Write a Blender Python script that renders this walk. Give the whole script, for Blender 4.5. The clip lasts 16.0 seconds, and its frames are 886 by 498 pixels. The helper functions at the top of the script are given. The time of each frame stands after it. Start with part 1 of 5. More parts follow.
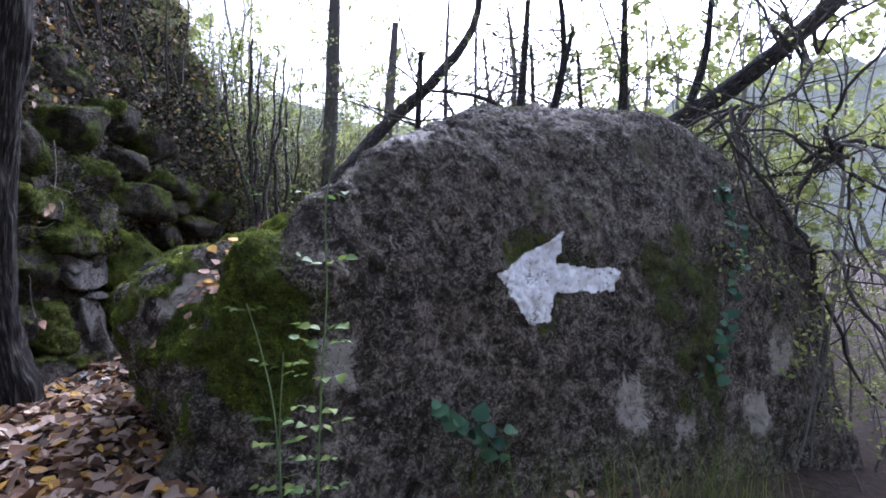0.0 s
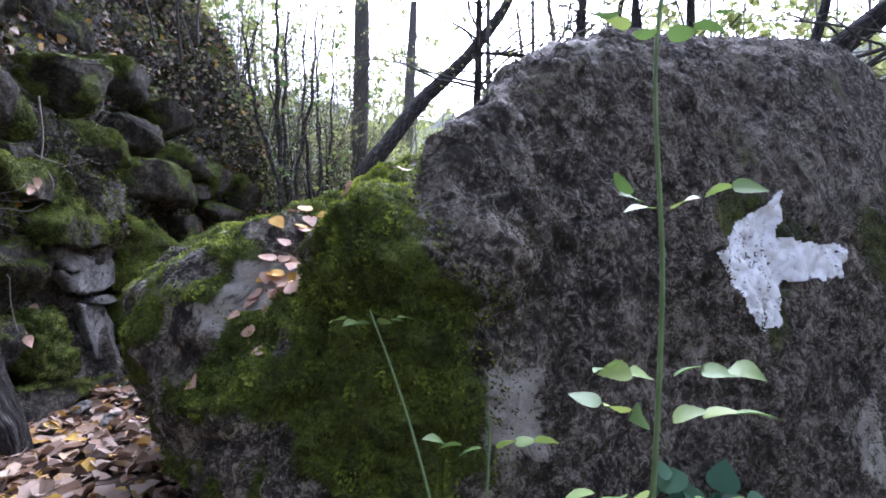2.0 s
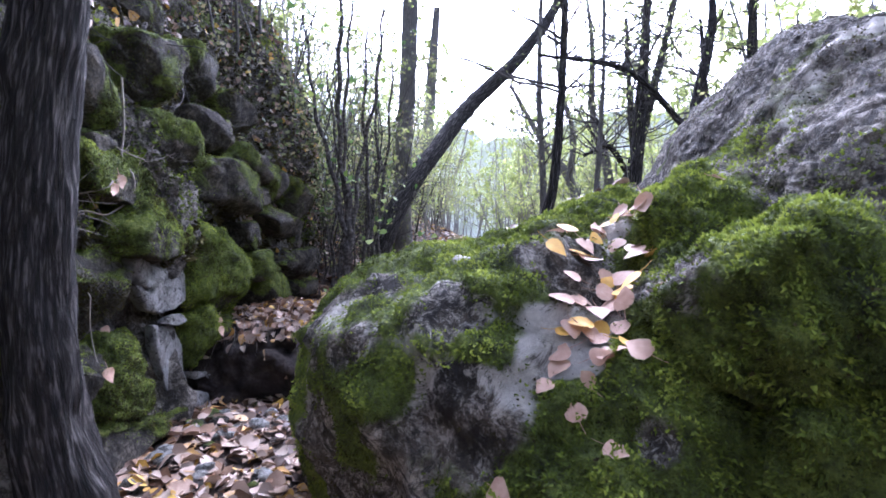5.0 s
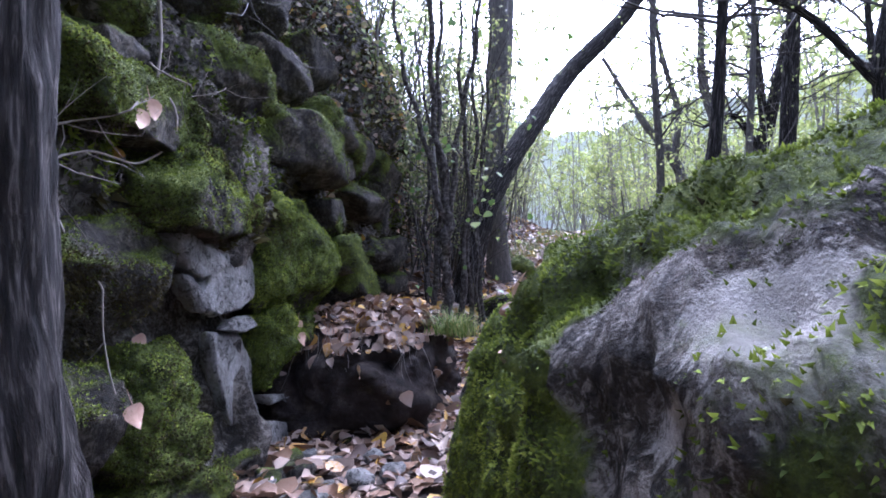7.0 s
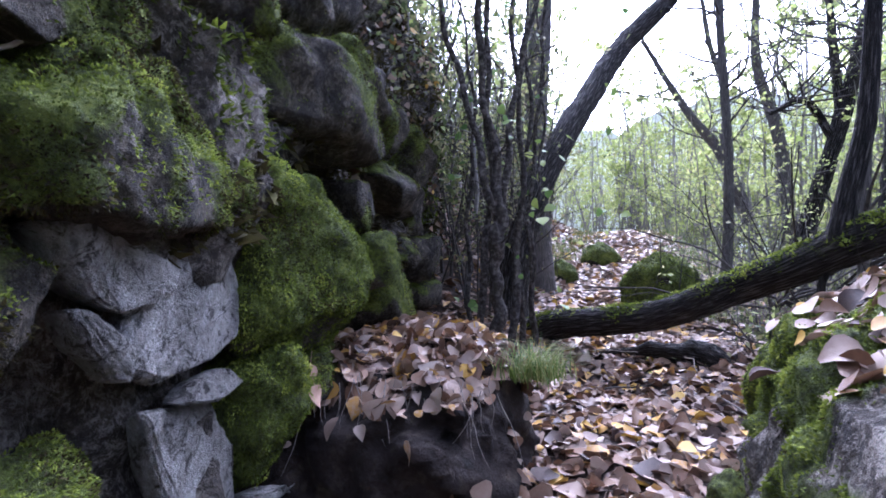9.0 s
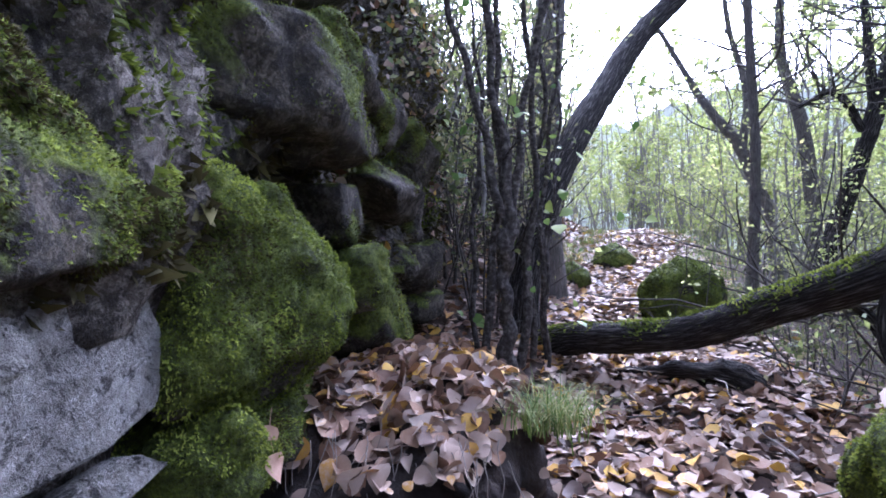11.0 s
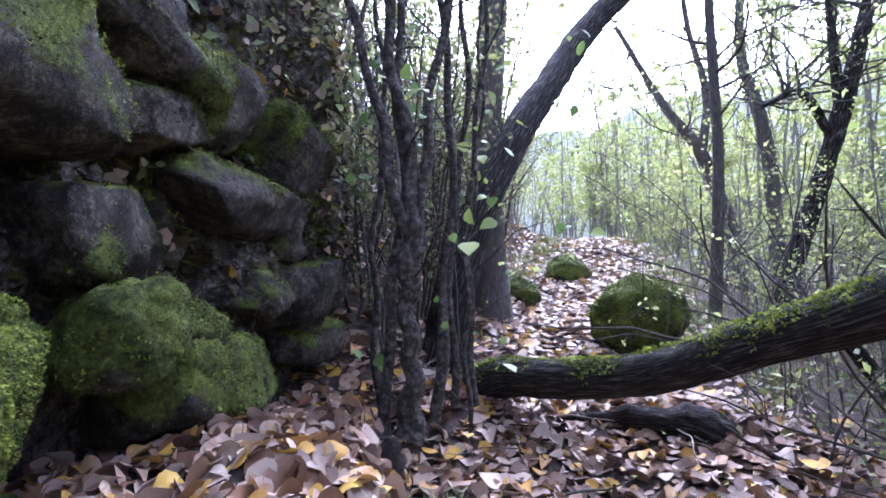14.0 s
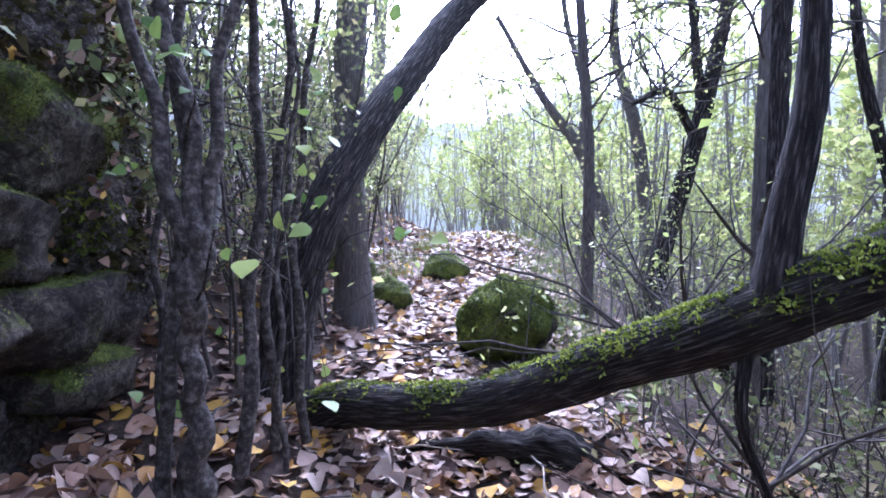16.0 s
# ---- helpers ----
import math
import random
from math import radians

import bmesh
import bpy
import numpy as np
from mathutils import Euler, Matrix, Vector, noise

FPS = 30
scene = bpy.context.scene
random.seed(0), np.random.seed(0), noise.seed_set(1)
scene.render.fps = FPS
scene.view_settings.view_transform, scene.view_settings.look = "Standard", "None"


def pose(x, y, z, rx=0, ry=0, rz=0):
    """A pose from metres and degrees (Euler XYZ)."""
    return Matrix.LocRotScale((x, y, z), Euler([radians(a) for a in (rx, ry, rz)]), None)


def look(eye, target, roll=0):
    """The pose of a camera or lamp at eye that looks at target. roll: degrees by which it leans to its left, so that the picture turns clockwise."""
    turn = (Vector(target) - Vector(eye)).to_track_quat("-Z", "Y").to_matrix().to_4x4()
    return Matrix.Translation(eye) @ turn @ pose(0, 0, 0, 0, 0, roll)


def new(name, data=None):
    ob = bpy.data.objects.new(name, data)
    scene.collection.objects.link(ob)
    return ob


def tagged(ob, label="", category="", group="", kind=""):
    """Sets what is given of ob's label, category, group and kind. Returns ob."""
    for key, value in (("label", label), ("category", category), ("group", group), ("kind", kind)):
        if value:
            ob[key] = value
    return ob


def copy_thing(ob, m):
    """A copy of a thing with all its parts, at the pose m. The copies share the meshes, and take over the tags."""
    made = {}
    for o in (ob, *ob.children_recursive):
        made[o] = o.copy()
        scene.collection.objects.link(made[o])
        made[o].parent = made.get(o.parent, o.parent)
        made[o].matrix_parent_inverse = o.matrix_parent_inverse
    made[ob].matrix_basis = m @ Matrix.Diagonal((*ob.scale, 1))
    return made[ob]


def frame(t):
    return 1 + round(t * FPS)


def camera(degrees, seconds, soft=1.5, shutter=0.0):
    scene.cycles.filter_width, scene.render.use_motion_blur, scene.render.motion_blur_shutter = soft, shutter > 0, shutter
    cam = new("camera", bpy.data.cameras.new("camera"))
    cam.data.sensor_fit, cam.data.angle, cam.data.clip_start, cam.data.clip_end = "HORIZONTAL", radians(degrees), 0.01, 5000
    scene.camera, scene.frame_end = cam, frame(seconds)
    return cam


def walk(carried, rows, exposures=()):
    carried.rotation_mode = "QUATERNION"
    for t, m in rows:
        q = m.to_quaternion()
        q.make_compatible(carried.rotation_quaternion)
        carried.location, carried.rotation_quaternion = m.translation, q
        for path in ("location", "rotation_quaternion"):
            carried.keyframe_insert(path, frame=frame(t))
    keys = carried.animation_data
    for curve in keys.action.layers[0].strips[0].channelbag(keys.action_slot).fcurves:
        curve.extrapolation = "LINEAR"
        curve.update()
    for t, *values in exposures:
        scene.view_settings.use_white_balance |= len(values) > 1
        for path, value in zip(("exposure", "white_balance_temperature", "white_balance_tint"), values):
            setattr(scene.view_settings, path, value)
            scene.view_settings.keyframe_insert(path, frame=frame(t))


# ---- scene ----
cam = camera(78.75, 16.0, soft=1.7)
ROWS = [
    (0.0, 0.208, -0.711, 1.563, -1.07, -1.08, 0.40),
    (0.5, -0.008, -0.268, 1.516, -0.76, -1.40, 0.93),
    (1.0, -0.182, 0.108, 1.501, -0.42, -1.54, 1.26),
    (1.5, -0.345, 0.361, 1.462, -0.30, -1.55, 1.67),
    (2.0, -0.531, 0.558, 1.442, -0.42, -1.49, 1.73),
    (2.5, -0.709, 0.677, 1.452, -0.66, -0.98, 1.25),
    (3.0, -0.887, 0.795, 1.441, -0.95, -0.38, 0.75),
    (3.5, -1.022, 0.897, 1.404, -1.21, -0.34, 0.39),
    (4.0, -1.173, 0.997, 1.414, -1.27, -0.17, 0.12),
    (4.5, -1.297, 1.091, 1.471, -1.27, -0.51, 0.11),
    (5.0, -1.501, 1.159, 1.518, -1.50, -0.47, 0.09),
    (7.5, -2.112, 2.686, 1.345, 5.98, -0.20, 1.35),
    (8.0, -2.223, 2.936, 1.347, 5.97, -0.39, 1.44),
    (8.5, -2.340, 3.217, 1.356, 5.75, -0.42, 1.06),
    (9.0, -2.457, 3.487, 1.384, 5.59, -0.21, 0.66),
    (9.5, -2.538, 3.676, 1.394, 5.32, 0.20, 0.46),
    (12.0, -2.395, 4.209, 1.547, 6.76, -1.48, 0.23),
    (12.5, -2.348, 4.441, 1.563, 6.32, -0.91, -0.27),
    (13.0, -2.281, 4.625, 1.582, 5.35, -0.49, -0.20),
    (13.5, -2.221, 4.727, 1.573, 4.23, -0.05, 0.07),
    (14.0, -2.151, 4.829, 1.557, 2.73, -0.30, 0.50),
    (14.5, -2.047, 4.938, 1.567, 1.02, -0.72, 0.52),
    (15.0, -1.953, 5.085, 1.597, -1.77, -0.85, 0.44),
    (15.5, -1.845, 5.198, 1.625, -4.97, -1.06, 0.48),
    (16.0, -1.761, 5.320, 1.643, -7.71, -1.43, 0.68),
]
walk(cam, [(t, pose(x, y, z, 90 + pitch, roll, yaw)) for t, x, y, z, yaw, pitch, roll in ROWS],
     exposures=[(0.0, 1.38, 5100, 24), (1.5, 1.65, 5100, 23), (3.5, 2.15, 5000, 24), (5.0, 2.25, 4950, 25), (7.5, 2.1, 4800, 27), (9.5, 2.2, 4800, 28), (13.5, 2.4, 4800, 28), (16.0, 2.55, 4700, 30)])

# ---- light: a bright overcast sky, brightest ahead over the path ----
world = bpy.data.worlds.new("sky")
scene.world = world
world.use_nodes = True
wn = world.node_tree.nodes
sky = wn.new("ShaderNodeTexSky")
sky.sky_type, sky.sun_disc = "NISHITA", False
sky.sun_elevation, sky.sun_rotation = radians(42), radians(14)
sky.air_density, sky.dust_density, sky.ozone_density = 1.0, 7.0, 0.6
wn["Background"].inputs["Strength"].default_value = 0.15
pale = wn.new("ShaderNodeHueSaturation")
pale.inputs["Saturation"].default_value = 0.3
world.node_tree.links.new(sky.outputs[0], pale.inputs["Color"])
world.node_tree.links.new(pale.outputs[0], wn["Background"].inputs["Color"])
sun = new("sun", bpy.data.lights.new("sun", "SUN"))
sun.data.energy, sun.data.angle, sun.data.color = 1.5, radians(40), (1.0, 0.95, 0.88)
SUN_AZ, SUN_EL = radians(14), radians(42)
sun.matrix_world = look((0, 0, 20), (-math.sin(SUN_AZ) * math.cos(SUN_EL), -math.cos(SUN_AZ) * math.cos(SUN_EL), 20 - math.sin(SUN_EL)))

rng = np.random.default_rng(7)


# ---- materials ----
def material(name, rough=0.85):
    m = bpy.data.materials.new(name)
    m.use_nodes = True
    b = m.node_tree.nodes["Principled BSDF"]
    b.inputs["Roughness"].default_value = rough
    b.inputs["Specular IOR Level"].default_value = 0.3
    return m, m.node_tree.nodes, m.node_tree.links, b


def noise_node(n, l, scale, detail=6, rough=0.6, coords=None, distortion=0.0):
    t = n.new("ShaderNodeTexNoise")
    t.inputs["Scale"].default_value, t.inputs["Detail"].default_value = scale, detail
    t.inputs["Roughness"].default_value, t.inputs["Distortion"].default_value = rough, distortion
    if coords is not None:
        l.new(coords, t.inputs["Vector"])
    return t.outputs["Fac"]


def ramp_node(n, l, fac, stops):
    r = n.new("ShaderNodeValToRGB")
    e = r.color_ramp.elements
    while len(e) < len(stops):
        e.new(0.5)
    for k, (p, c) in enumerate(stops):
        e[k].position, e[k].color = p, (*c, 1)
    l.new(fac, r.inputs["Fac"])
    return r.outputs["Color"]


def mix_node(n, l, fac, a, b, kind="MIX"):
    m = n.new("ShaderNodeMix")
    m.data_type, m.blend_type = "RGBA", kind
    if isinstance(fac, float):
        m.inputs[0].default_value = fac
    else:
        l.new(fac, m.inputs[0])
    for v, k in ((a, 6), (b, 7)):
        if isinstance(v, tuple):
            m.inputs[k].default_value = (*v, 1)
        else:
            l.new(v, m.inputs[k])
    return m.outputs[2]


def math_node(n, l, op, a, b):
    m = n.new("ShaderNodeMath")
    m.operation = op
    for k, v in enumerate((a, b)):
        if isinstance(v, (float, int)):
            m.inputs[k].default_value = v
        else:
            l.new(v, m.inputs[k])
    return m.outputs[0]


def map_node(n, l, v, a, b, c=0.0, d=1.0):
    m = n.new("ShaderNodeMapRange")
    l.new(v, m.inputs[0])
    for k, q in enumerate((a, b, c, d)):
        m.inputs[k + 1].default_value = q
    return m.outputs[0]


def bump_node(n, l, b, fields):
    last = None
    for f, strength, dist in fields:
        k = n.new("ShaderNodeBump")
        k.inputs["Strength"].default_value, k.inputs["Distance"].default_value = strength, dist
        l.new(f, k.inputs["Height"])
        if last is not None:
            l.new(last, k.inputs["Normal"])
        last = k.outputs[0]
    l.new(last, b.inputs["Normal"])


MOSS_STOPS = [(0.36, (0.016, 0.016, 0.005)), (0.47, (0.078, 0.1, 0.016)), (0.57, (0.18, 0.22, 0.033)), (0.70, (0.32, 0.365, 0.065))]


def stone_material(name, stops, moss, up, speck=(0.6, 0.58, 0.55), specks=0.5, grown=False):
    """Weathered rock: a mottled base, pale lichen specks, and moss where the surface faces up and where the damp sits."""
    m, n, l, b = material(name, 0.9)
    pos = n.new("ShaderNodeNewGeometry").outputs["Position"]
    big, mid, fine = noise_node(n, l, 2.3, 4, 0.6, pos), noise_node(n, l, 8, 10, 0.78, pos, 0.5), noise_node(n, l, 55, 5, 0.75, pos)
    tone = math_node(n, l, "ADD", math_node(n, l, "MULTIPLY", mid, 0.62), math_node(n, l, "MULTIPLY", big, 0.38))
    col = ramp_node(n, l, map_node(n, l, tone, 0.385, 0.635), stops)
    col = mix_node(n, l, map_node(n, l, fine, 0.48, 0.68, 0.0, 0.45), col, (0.03, 0.026, 0.023), "MIX")
    lichen = map_node(n, l, noise_node(n, l, 16, 8, 0.78, pos, 1.2), 0.53, 0.58, 0.0, specks)
    lichen = math_node(n, l, "MULTIPLY", lichen, map_node(n, l, noise_node(n, l, 3.1, 3, 0.6, pos), 0.38, 0.62))
    col = mix_node(n, l, lichen, col, speck)
    grit = map_node(n, l, noise_node(n, l, 40, 9, 0.82, pos, 0.6), 0.49, 0.56, 0.0, 0.85 * specks)
    col = mix_node(n, l, math_node(n, l, "MULTIPLY", grit, map_node(n, l, mid, 0.42, 0.54)), col, speck)
    pit = map_node(n, l, noise_node(n, l, 17, 8, 0.8, pos, 1.0), 0.41, 0.48, 0.85, 0.0)
    col = mix_node(n, l, pit, col, (0.022, 0.019, 0.016))
    tint = n.new("ShaderNodeObjectInfo").outputs["Random"]
    col = mix_node(n, l, map_node(n, l, tint, 0, 1, 0.0, 0.5), col, (0.09, 0.085, 0.07), "OVERLAY")
    sep = n.new("ShaderNodeSeparateXYZ")
    l.new(n.new("ShaderNodeNewGeometry").outputs["Normal"], sep.inputs[0])
    grow = math_node(n, l, "ADD", math_node(n, l, "MULTIPLY", sep.outputs["Z"], up), math_node(n, l, "ADD", big, math_node(n, l, "MULTIPLY", mid, 0.6)))
    mask = map_node(n, l, grow, moss, moss + 0.16)
    if grown:
        a = n.new("ShaderNodeAttribute")
        a.attribute_name = "tone"
        c = n.new("ShaderNodeAttribute")
        c.attribute_name = "crust"
        pale = ramp_node(n, l, map_node(n, l, mid, 0.36, 0.62), [(0.0, (0.10, 0.085, 0.068)), (0.25, (0.45, 0.41, 0.355)), (1.0, (0.74, 0.69, 0.62))])
        col = mix_node(n, l, map_node(n, l, math_node(n, l, "ADD", c.outputs["Fac"], math_node(n, l, "MULTIPLY", noise_node(n, l, 5, 8, 0.8, pos, 0.8), 1.3)), 1.08, 1.16), col, pale)
        mask = math_node(n, l, "MAXIMUM", mask, map_node(n, l, math_node(n, l, "ADD", a.outputs["Fac"], math_node(n, l, "MULTIPLY", mid, 0.7)), 0.62, 0.8))
    mossy = math_node(n, l, "ADD", math_node(n, l, "MULTIPLY", noise_node(n, l, 48, 6, 0.8, pos), 0.6), math_node(n, l, "MULTIPLY", noise_node(n, l, 7, 3, 0.6, pos), 0.4))
    mosscol = ramp_node(n, l, mossy, MOSS_STOPS)
    l.new(mix_node(n, l, mask, col, mosscol), b.inputs["Base Color"])
    cushion = math_node(n, l, "MULTIPLY", mask, noise_node(n, l, 42, 6, 0.75, pos, 0.5))
    bump_node(n, l, b, [(mid, 0.9, 0.04), (fine, 0.9, 0.018), (cushion, 1.0, 0.05), (noise_node(n, l, 220, 3, 0.6, pos), 0.7, 0.005)])
    return m


ROCK_DARK = stone_material("boulder_rock", [(0.15, (0.026, 0.020, 0.014)), (0.42, (0.088, 0.069, 0.05)), (0.64, (0.17, 0.137, 0.104)), (0.85, (0.44, 0.385, 0.32))], 0.99, 0.15, (0.62, 0.565, 0.49), 1.0, True)
ROCK_MOSSY = stone_material("mossy_rock", [(0.15, (0.016, 0.013, 0.008)), (0.5, (0.052, 0.043, 0.028)), (0.85, (0.17, 0.145, 0.10))], 0.92, 0.3, (0.42, 0.37, 0.3), 0.35, grown=True)
ROCK_WALL = stone_material("wall_rock", [(0.15, (0.016, 0.013, 0.009)), (0.5, (0.055, 0.045, 0.032)), (0.85, (0.2, 0.17, 0.125))], 0.98, 0.35, (0.45, 0.4, 0.33), 0.35, grown=True)
ROCK_PALE = stone_material("pale_limestone", [(0.1, (0.20, 0.19, 0.172)), (0.5, (0.36, 0.345, 0.315)), (0.85, (0.52, 0.50, 0.46))], 1.55, 0.12, (0.55, 0.55, 0.55), 0.4)


def plain_material(name, stops, scale, rough=0.9, bumps=((30, 0.6, 0.01),), attr=False, through_light=0.0, stretch=None):
    m, n, l, b = material(name, rough)
    pos = n.new("ShaderNodeNewGeometry").outputs["Position"]
    if stretch:
        k = n.new("ShaderNodeMapping")
        tc = n.new("ShaderNodeUVMap").outputs[0]
        l.new(tc, k.inputs["Vector"])
        k.inputs["Scale"].default_value = stretch
        pos = k.outputs[0]
    f = noise_node(n, l, scale, 7, 0.65, pos)
    if attr:
        a = n.new("ShaderNodeAttribute")
        a.attribute_name = "tone"
        g = math_node(n, l, "ADD", math_node(n, l, "MULTIPLY", a.outputs["Fac"], 0.8), math_node(n, l, "MULTIPLY", f, 0.2))
    else:
        g = f
    col = ramp_node(n, l, g, stops)
    l.new(col, b.inputs["Base Color"])
    if bumps:
        bump_node(n, l, b, [(noise_node(n, l, s, 6, 0.7, pos), st, d) for s, st, d in bumps])
    if through_light:
        tr = n.new("ShaderNodeBsdfTranslucent")
        l.new(col, tr.inputs["Color"])
        mx = n.new("ShaderNodeMixShader")
        mx.inputs[0].default_value = through_light
        l.new(b.outputs[0], mx.inputs[1])
        l.new(tr.outputs[0], mx.inputs[2])
        l.new(mx.outputs[0], n["Material Output"].inputs["Surface"])
    return m


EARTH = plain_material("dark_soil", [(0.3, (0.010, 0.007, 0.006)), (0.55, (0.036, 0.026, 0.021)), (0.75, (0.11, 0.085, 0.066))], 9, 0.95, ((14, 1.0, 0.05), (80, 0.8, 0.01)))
GROUND = plain_material("forest_soil", [(0.3, (0.03, 0.022, 0.017)), (0.55, (0.085, 0.062, 0.048)), (0.8, (0.2, 0.155, 0.12))], 14, 0.95, ((25, 1.0, 0.03), (120, 0.8, 0.01)))
SLOPE = stone_material("hillside", [(0.15, (0.018, 0.015, 0.011)), (0.5, (0.075, 0.062, 0.046)), (0.85, (0.24, 0.21, 0.17))], 0.9, 0.1, (0.4, 0.36, 0.31), 0.7)
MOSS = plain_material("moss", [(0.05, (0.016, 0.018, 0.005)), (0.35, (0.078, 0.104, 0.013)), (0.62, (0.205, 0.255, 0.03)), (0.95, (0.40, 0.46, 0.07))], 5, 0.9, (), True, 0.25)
DRY_MOSS = plain_material("brown_moss", [(0.05, (0.018, 0.014, 0.007)), (0.5, (0.05, 0.042, 0.014)), (0.95, (0.11, 0.10, 0.03))], 5, 0.95, (), True, 0.15)
LITTER = plain_material("fallen_leaves", [(0.06, (0.029, 0.018, 0.015)), (0.22, (0.090, 0.051, 0.033)), (0.38, (0.205, 0.111, 0.059)), (0.52, (0.279, 0.193, 0.135)), (0.68, (0.353, 0.262, 0.205)), (0.82, (0.451, 0.361, 0.287)), (0.88, (0.410, 0.221, 0.049)), (0.97, (0.541, 0.344, 0.057))], 60, 0.6, ((90, 0.4, 0.004),), True, 0.1)
YELLOW_LEAF = plain_material("yellow_leaf", [(0.2, (0.55, 0.27, 0.06)), (0.6, (0.72, 0.44, 0.08)), (0.9, (0.75, 0.55, 0.2))], 30, 0.6, ((90, 0.4, 0.004),), False, 0.15)
TAN_LEAF = plain_material("tan_leaf", [(0.2, (0.36, 0.2, 0.13)), (0.6, (0.55, 0.36, 0.26)), (0.9, (0.66, 0.52, 0.42))], 30, 0.6, ((90, 0.4, 0.004),), False, 0.1)
GREEN_LEAF = plain_material("green_leaf", [(0.1, (0.05, 0.10, 0.025)), (0.5, (0.13, 0.21, 0.05)), (0.9, (0.34, 0.39, 0.09))], 30, 0.55, (), True, 0.35)
IVY_LEAF = plain_material("ivy_leaf", [(0.1, (0.02, 0.06, 0.035)), (0.5, (0.05, 0.13, 0.07)), (0.9, (0.13, 0.24, 0.12))], 30, 0.4, (), True, 0.15)
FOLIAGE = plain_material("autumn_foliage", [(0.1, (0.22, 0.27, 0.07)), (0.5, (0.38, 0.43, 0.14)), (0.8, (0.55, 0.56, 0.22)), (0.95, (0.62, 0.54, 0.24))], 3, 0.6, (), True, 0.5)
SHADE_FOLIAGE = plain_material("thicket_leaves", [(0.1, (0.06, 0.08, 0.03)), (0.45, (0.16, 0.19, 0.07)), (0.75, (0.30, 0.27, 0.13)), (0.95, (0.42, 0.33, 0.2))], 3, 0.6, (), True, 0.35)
GRASS = plain_material("grass", [(0.1, (0.05, 0.09, 0.015)), (0.5, (0.12, 0.17, 0.03)), (0.9, (0.33, 0.31, 0.12))], 3, 0.7, (), True, 0.3)
# woods green bleached towards white: the haze is in the colour
DISTANCE = plain_material("hazed_woods", [(0.35, (0.6, 0.64, 0.5)), (0.5, (0.74, 0.77, 0.65)), (0.65, (0.85, 0.87, 0.8))], 0.5, 1.0, ())
BARK = plain_material("dark_bark", [(0.42, (0.008, 0.007, 0.006)), (0.53, (0.034, 0.028, 0.024)), (0.66, (0.19, 0.17, 0.155))], 16, 0.9, ((13, 1.0, 0.08), (40, 0.9, 0.02)), False, 0, (2.4, 0.36, 1))
BARK_GREY = plain_material("grey_bark", [(0.3, (0.07, 0.063, 0.058)), (0.55, (0.17, 0.155, 0.142)), (0.8, (0.32, 0.3, 0.28))], 14, 0.9, ((13, 1.0, 0.06), (40, 0.9, 0.015)), False, 0, (3.2, 0.6, 1))
TWIG = plain_material("twig_bark", [(0.3, (0.03, 0.026, 0.023)), (0.6, (0.09, 0.08, 0.07)), (0.85, (0.2, 0.18, 0.16))], 30, 0.9, ())
CLUMP_BARK = plain_material("mottled_bark", [(0.36, (0.02, 0.017, 0.014)), (0.5, (0.055, 0.047, 0.04)), (0.66, (0.16, 0.145, 0.13))], 26, 0.9, ((22, 0.9, 0.03), (70, 0.8, 0.008)))
# twig bark again, made paler to paint in the haze over the thickets
HAZE_TWIG = plain_material("hazed_twig", [(0.3, (0.13, 0.12, 0.11)), (0.7, (0.30, 0.28, 0.26))], 30, 0.9, ())
DRY_TWIG = plain_material("dry_twig", [(0.3, (0.16, 0.13, 0.11)), (0.7, (0.34, 0.30, 0.26))], 30, 0.8, ())
STEM = plain_material("green_stem", [(0.3, (0.10, 0.16, 0.06)), (0.7, (0.2, 0.27, 0.12))], 20, 0.6, ())
PAINT = plain_material("white_paint", [(0.3, (0.45, 0.44, 0.44)), (0.42, (0.76, 0.76, 0.77)), (0.8, (0.86, 0.86, 0.87))], 28, 0.7, ((40, 0.8, 0.012), (150, 0.6, 0.004)))


# ---- mesh tools ----
def fast_mesh(name, verts, faces, mat, smooth=True, tone=None, uv=None, crust=None):
    """A mesh from an array of vertices and an array of equal-sided faces. tone: one number a vertex."""
    verts, faces = np.asarray(verts, np.float32), np.asarray(faces, np.int32)
    me = bpy.data.meshes.new(name)
    k = faces.shape[1]
    me.vertices.add(len(verts))
    me.vertices.foreach_set("co", verts.ravel())
    me.loops.add(faces.size)
    me.loops.foreach_set("vertex_index", faces.ravel())
    me.polygons.add(len(faces))
    me.polygons.foreach_set("loop_start", np.arange(0, faces.size, k, dtype=np.int32))
    me.polygons.foreach_set("use_smooth", np.full(len(faces), smooth))
    if tone is not None:
        me.attributes.new("tone", "FLOAT", "POINT").data.foreach_set("value", np.asarray(tone, np.float32))
    if crust is not None:
        me.attributes.new("crust", "FLOAT", "POINT").data.foreach_set("value", np.asarray(crust, np.float32))
    if uv is not None:
        me.uv_layers.new(name="UVMap").data.foreach_set("uv", np.asarray(uv, np.float32)[faces.ravel()].ravel())
    me.materials.append(mat)
    me.update()
    me.validate()
    return me


def part(name, me, parent, label="", kind=""):
    ob = new(name, me)
    ob.parent = parent
    return tagged(ob, label, kind=kind)


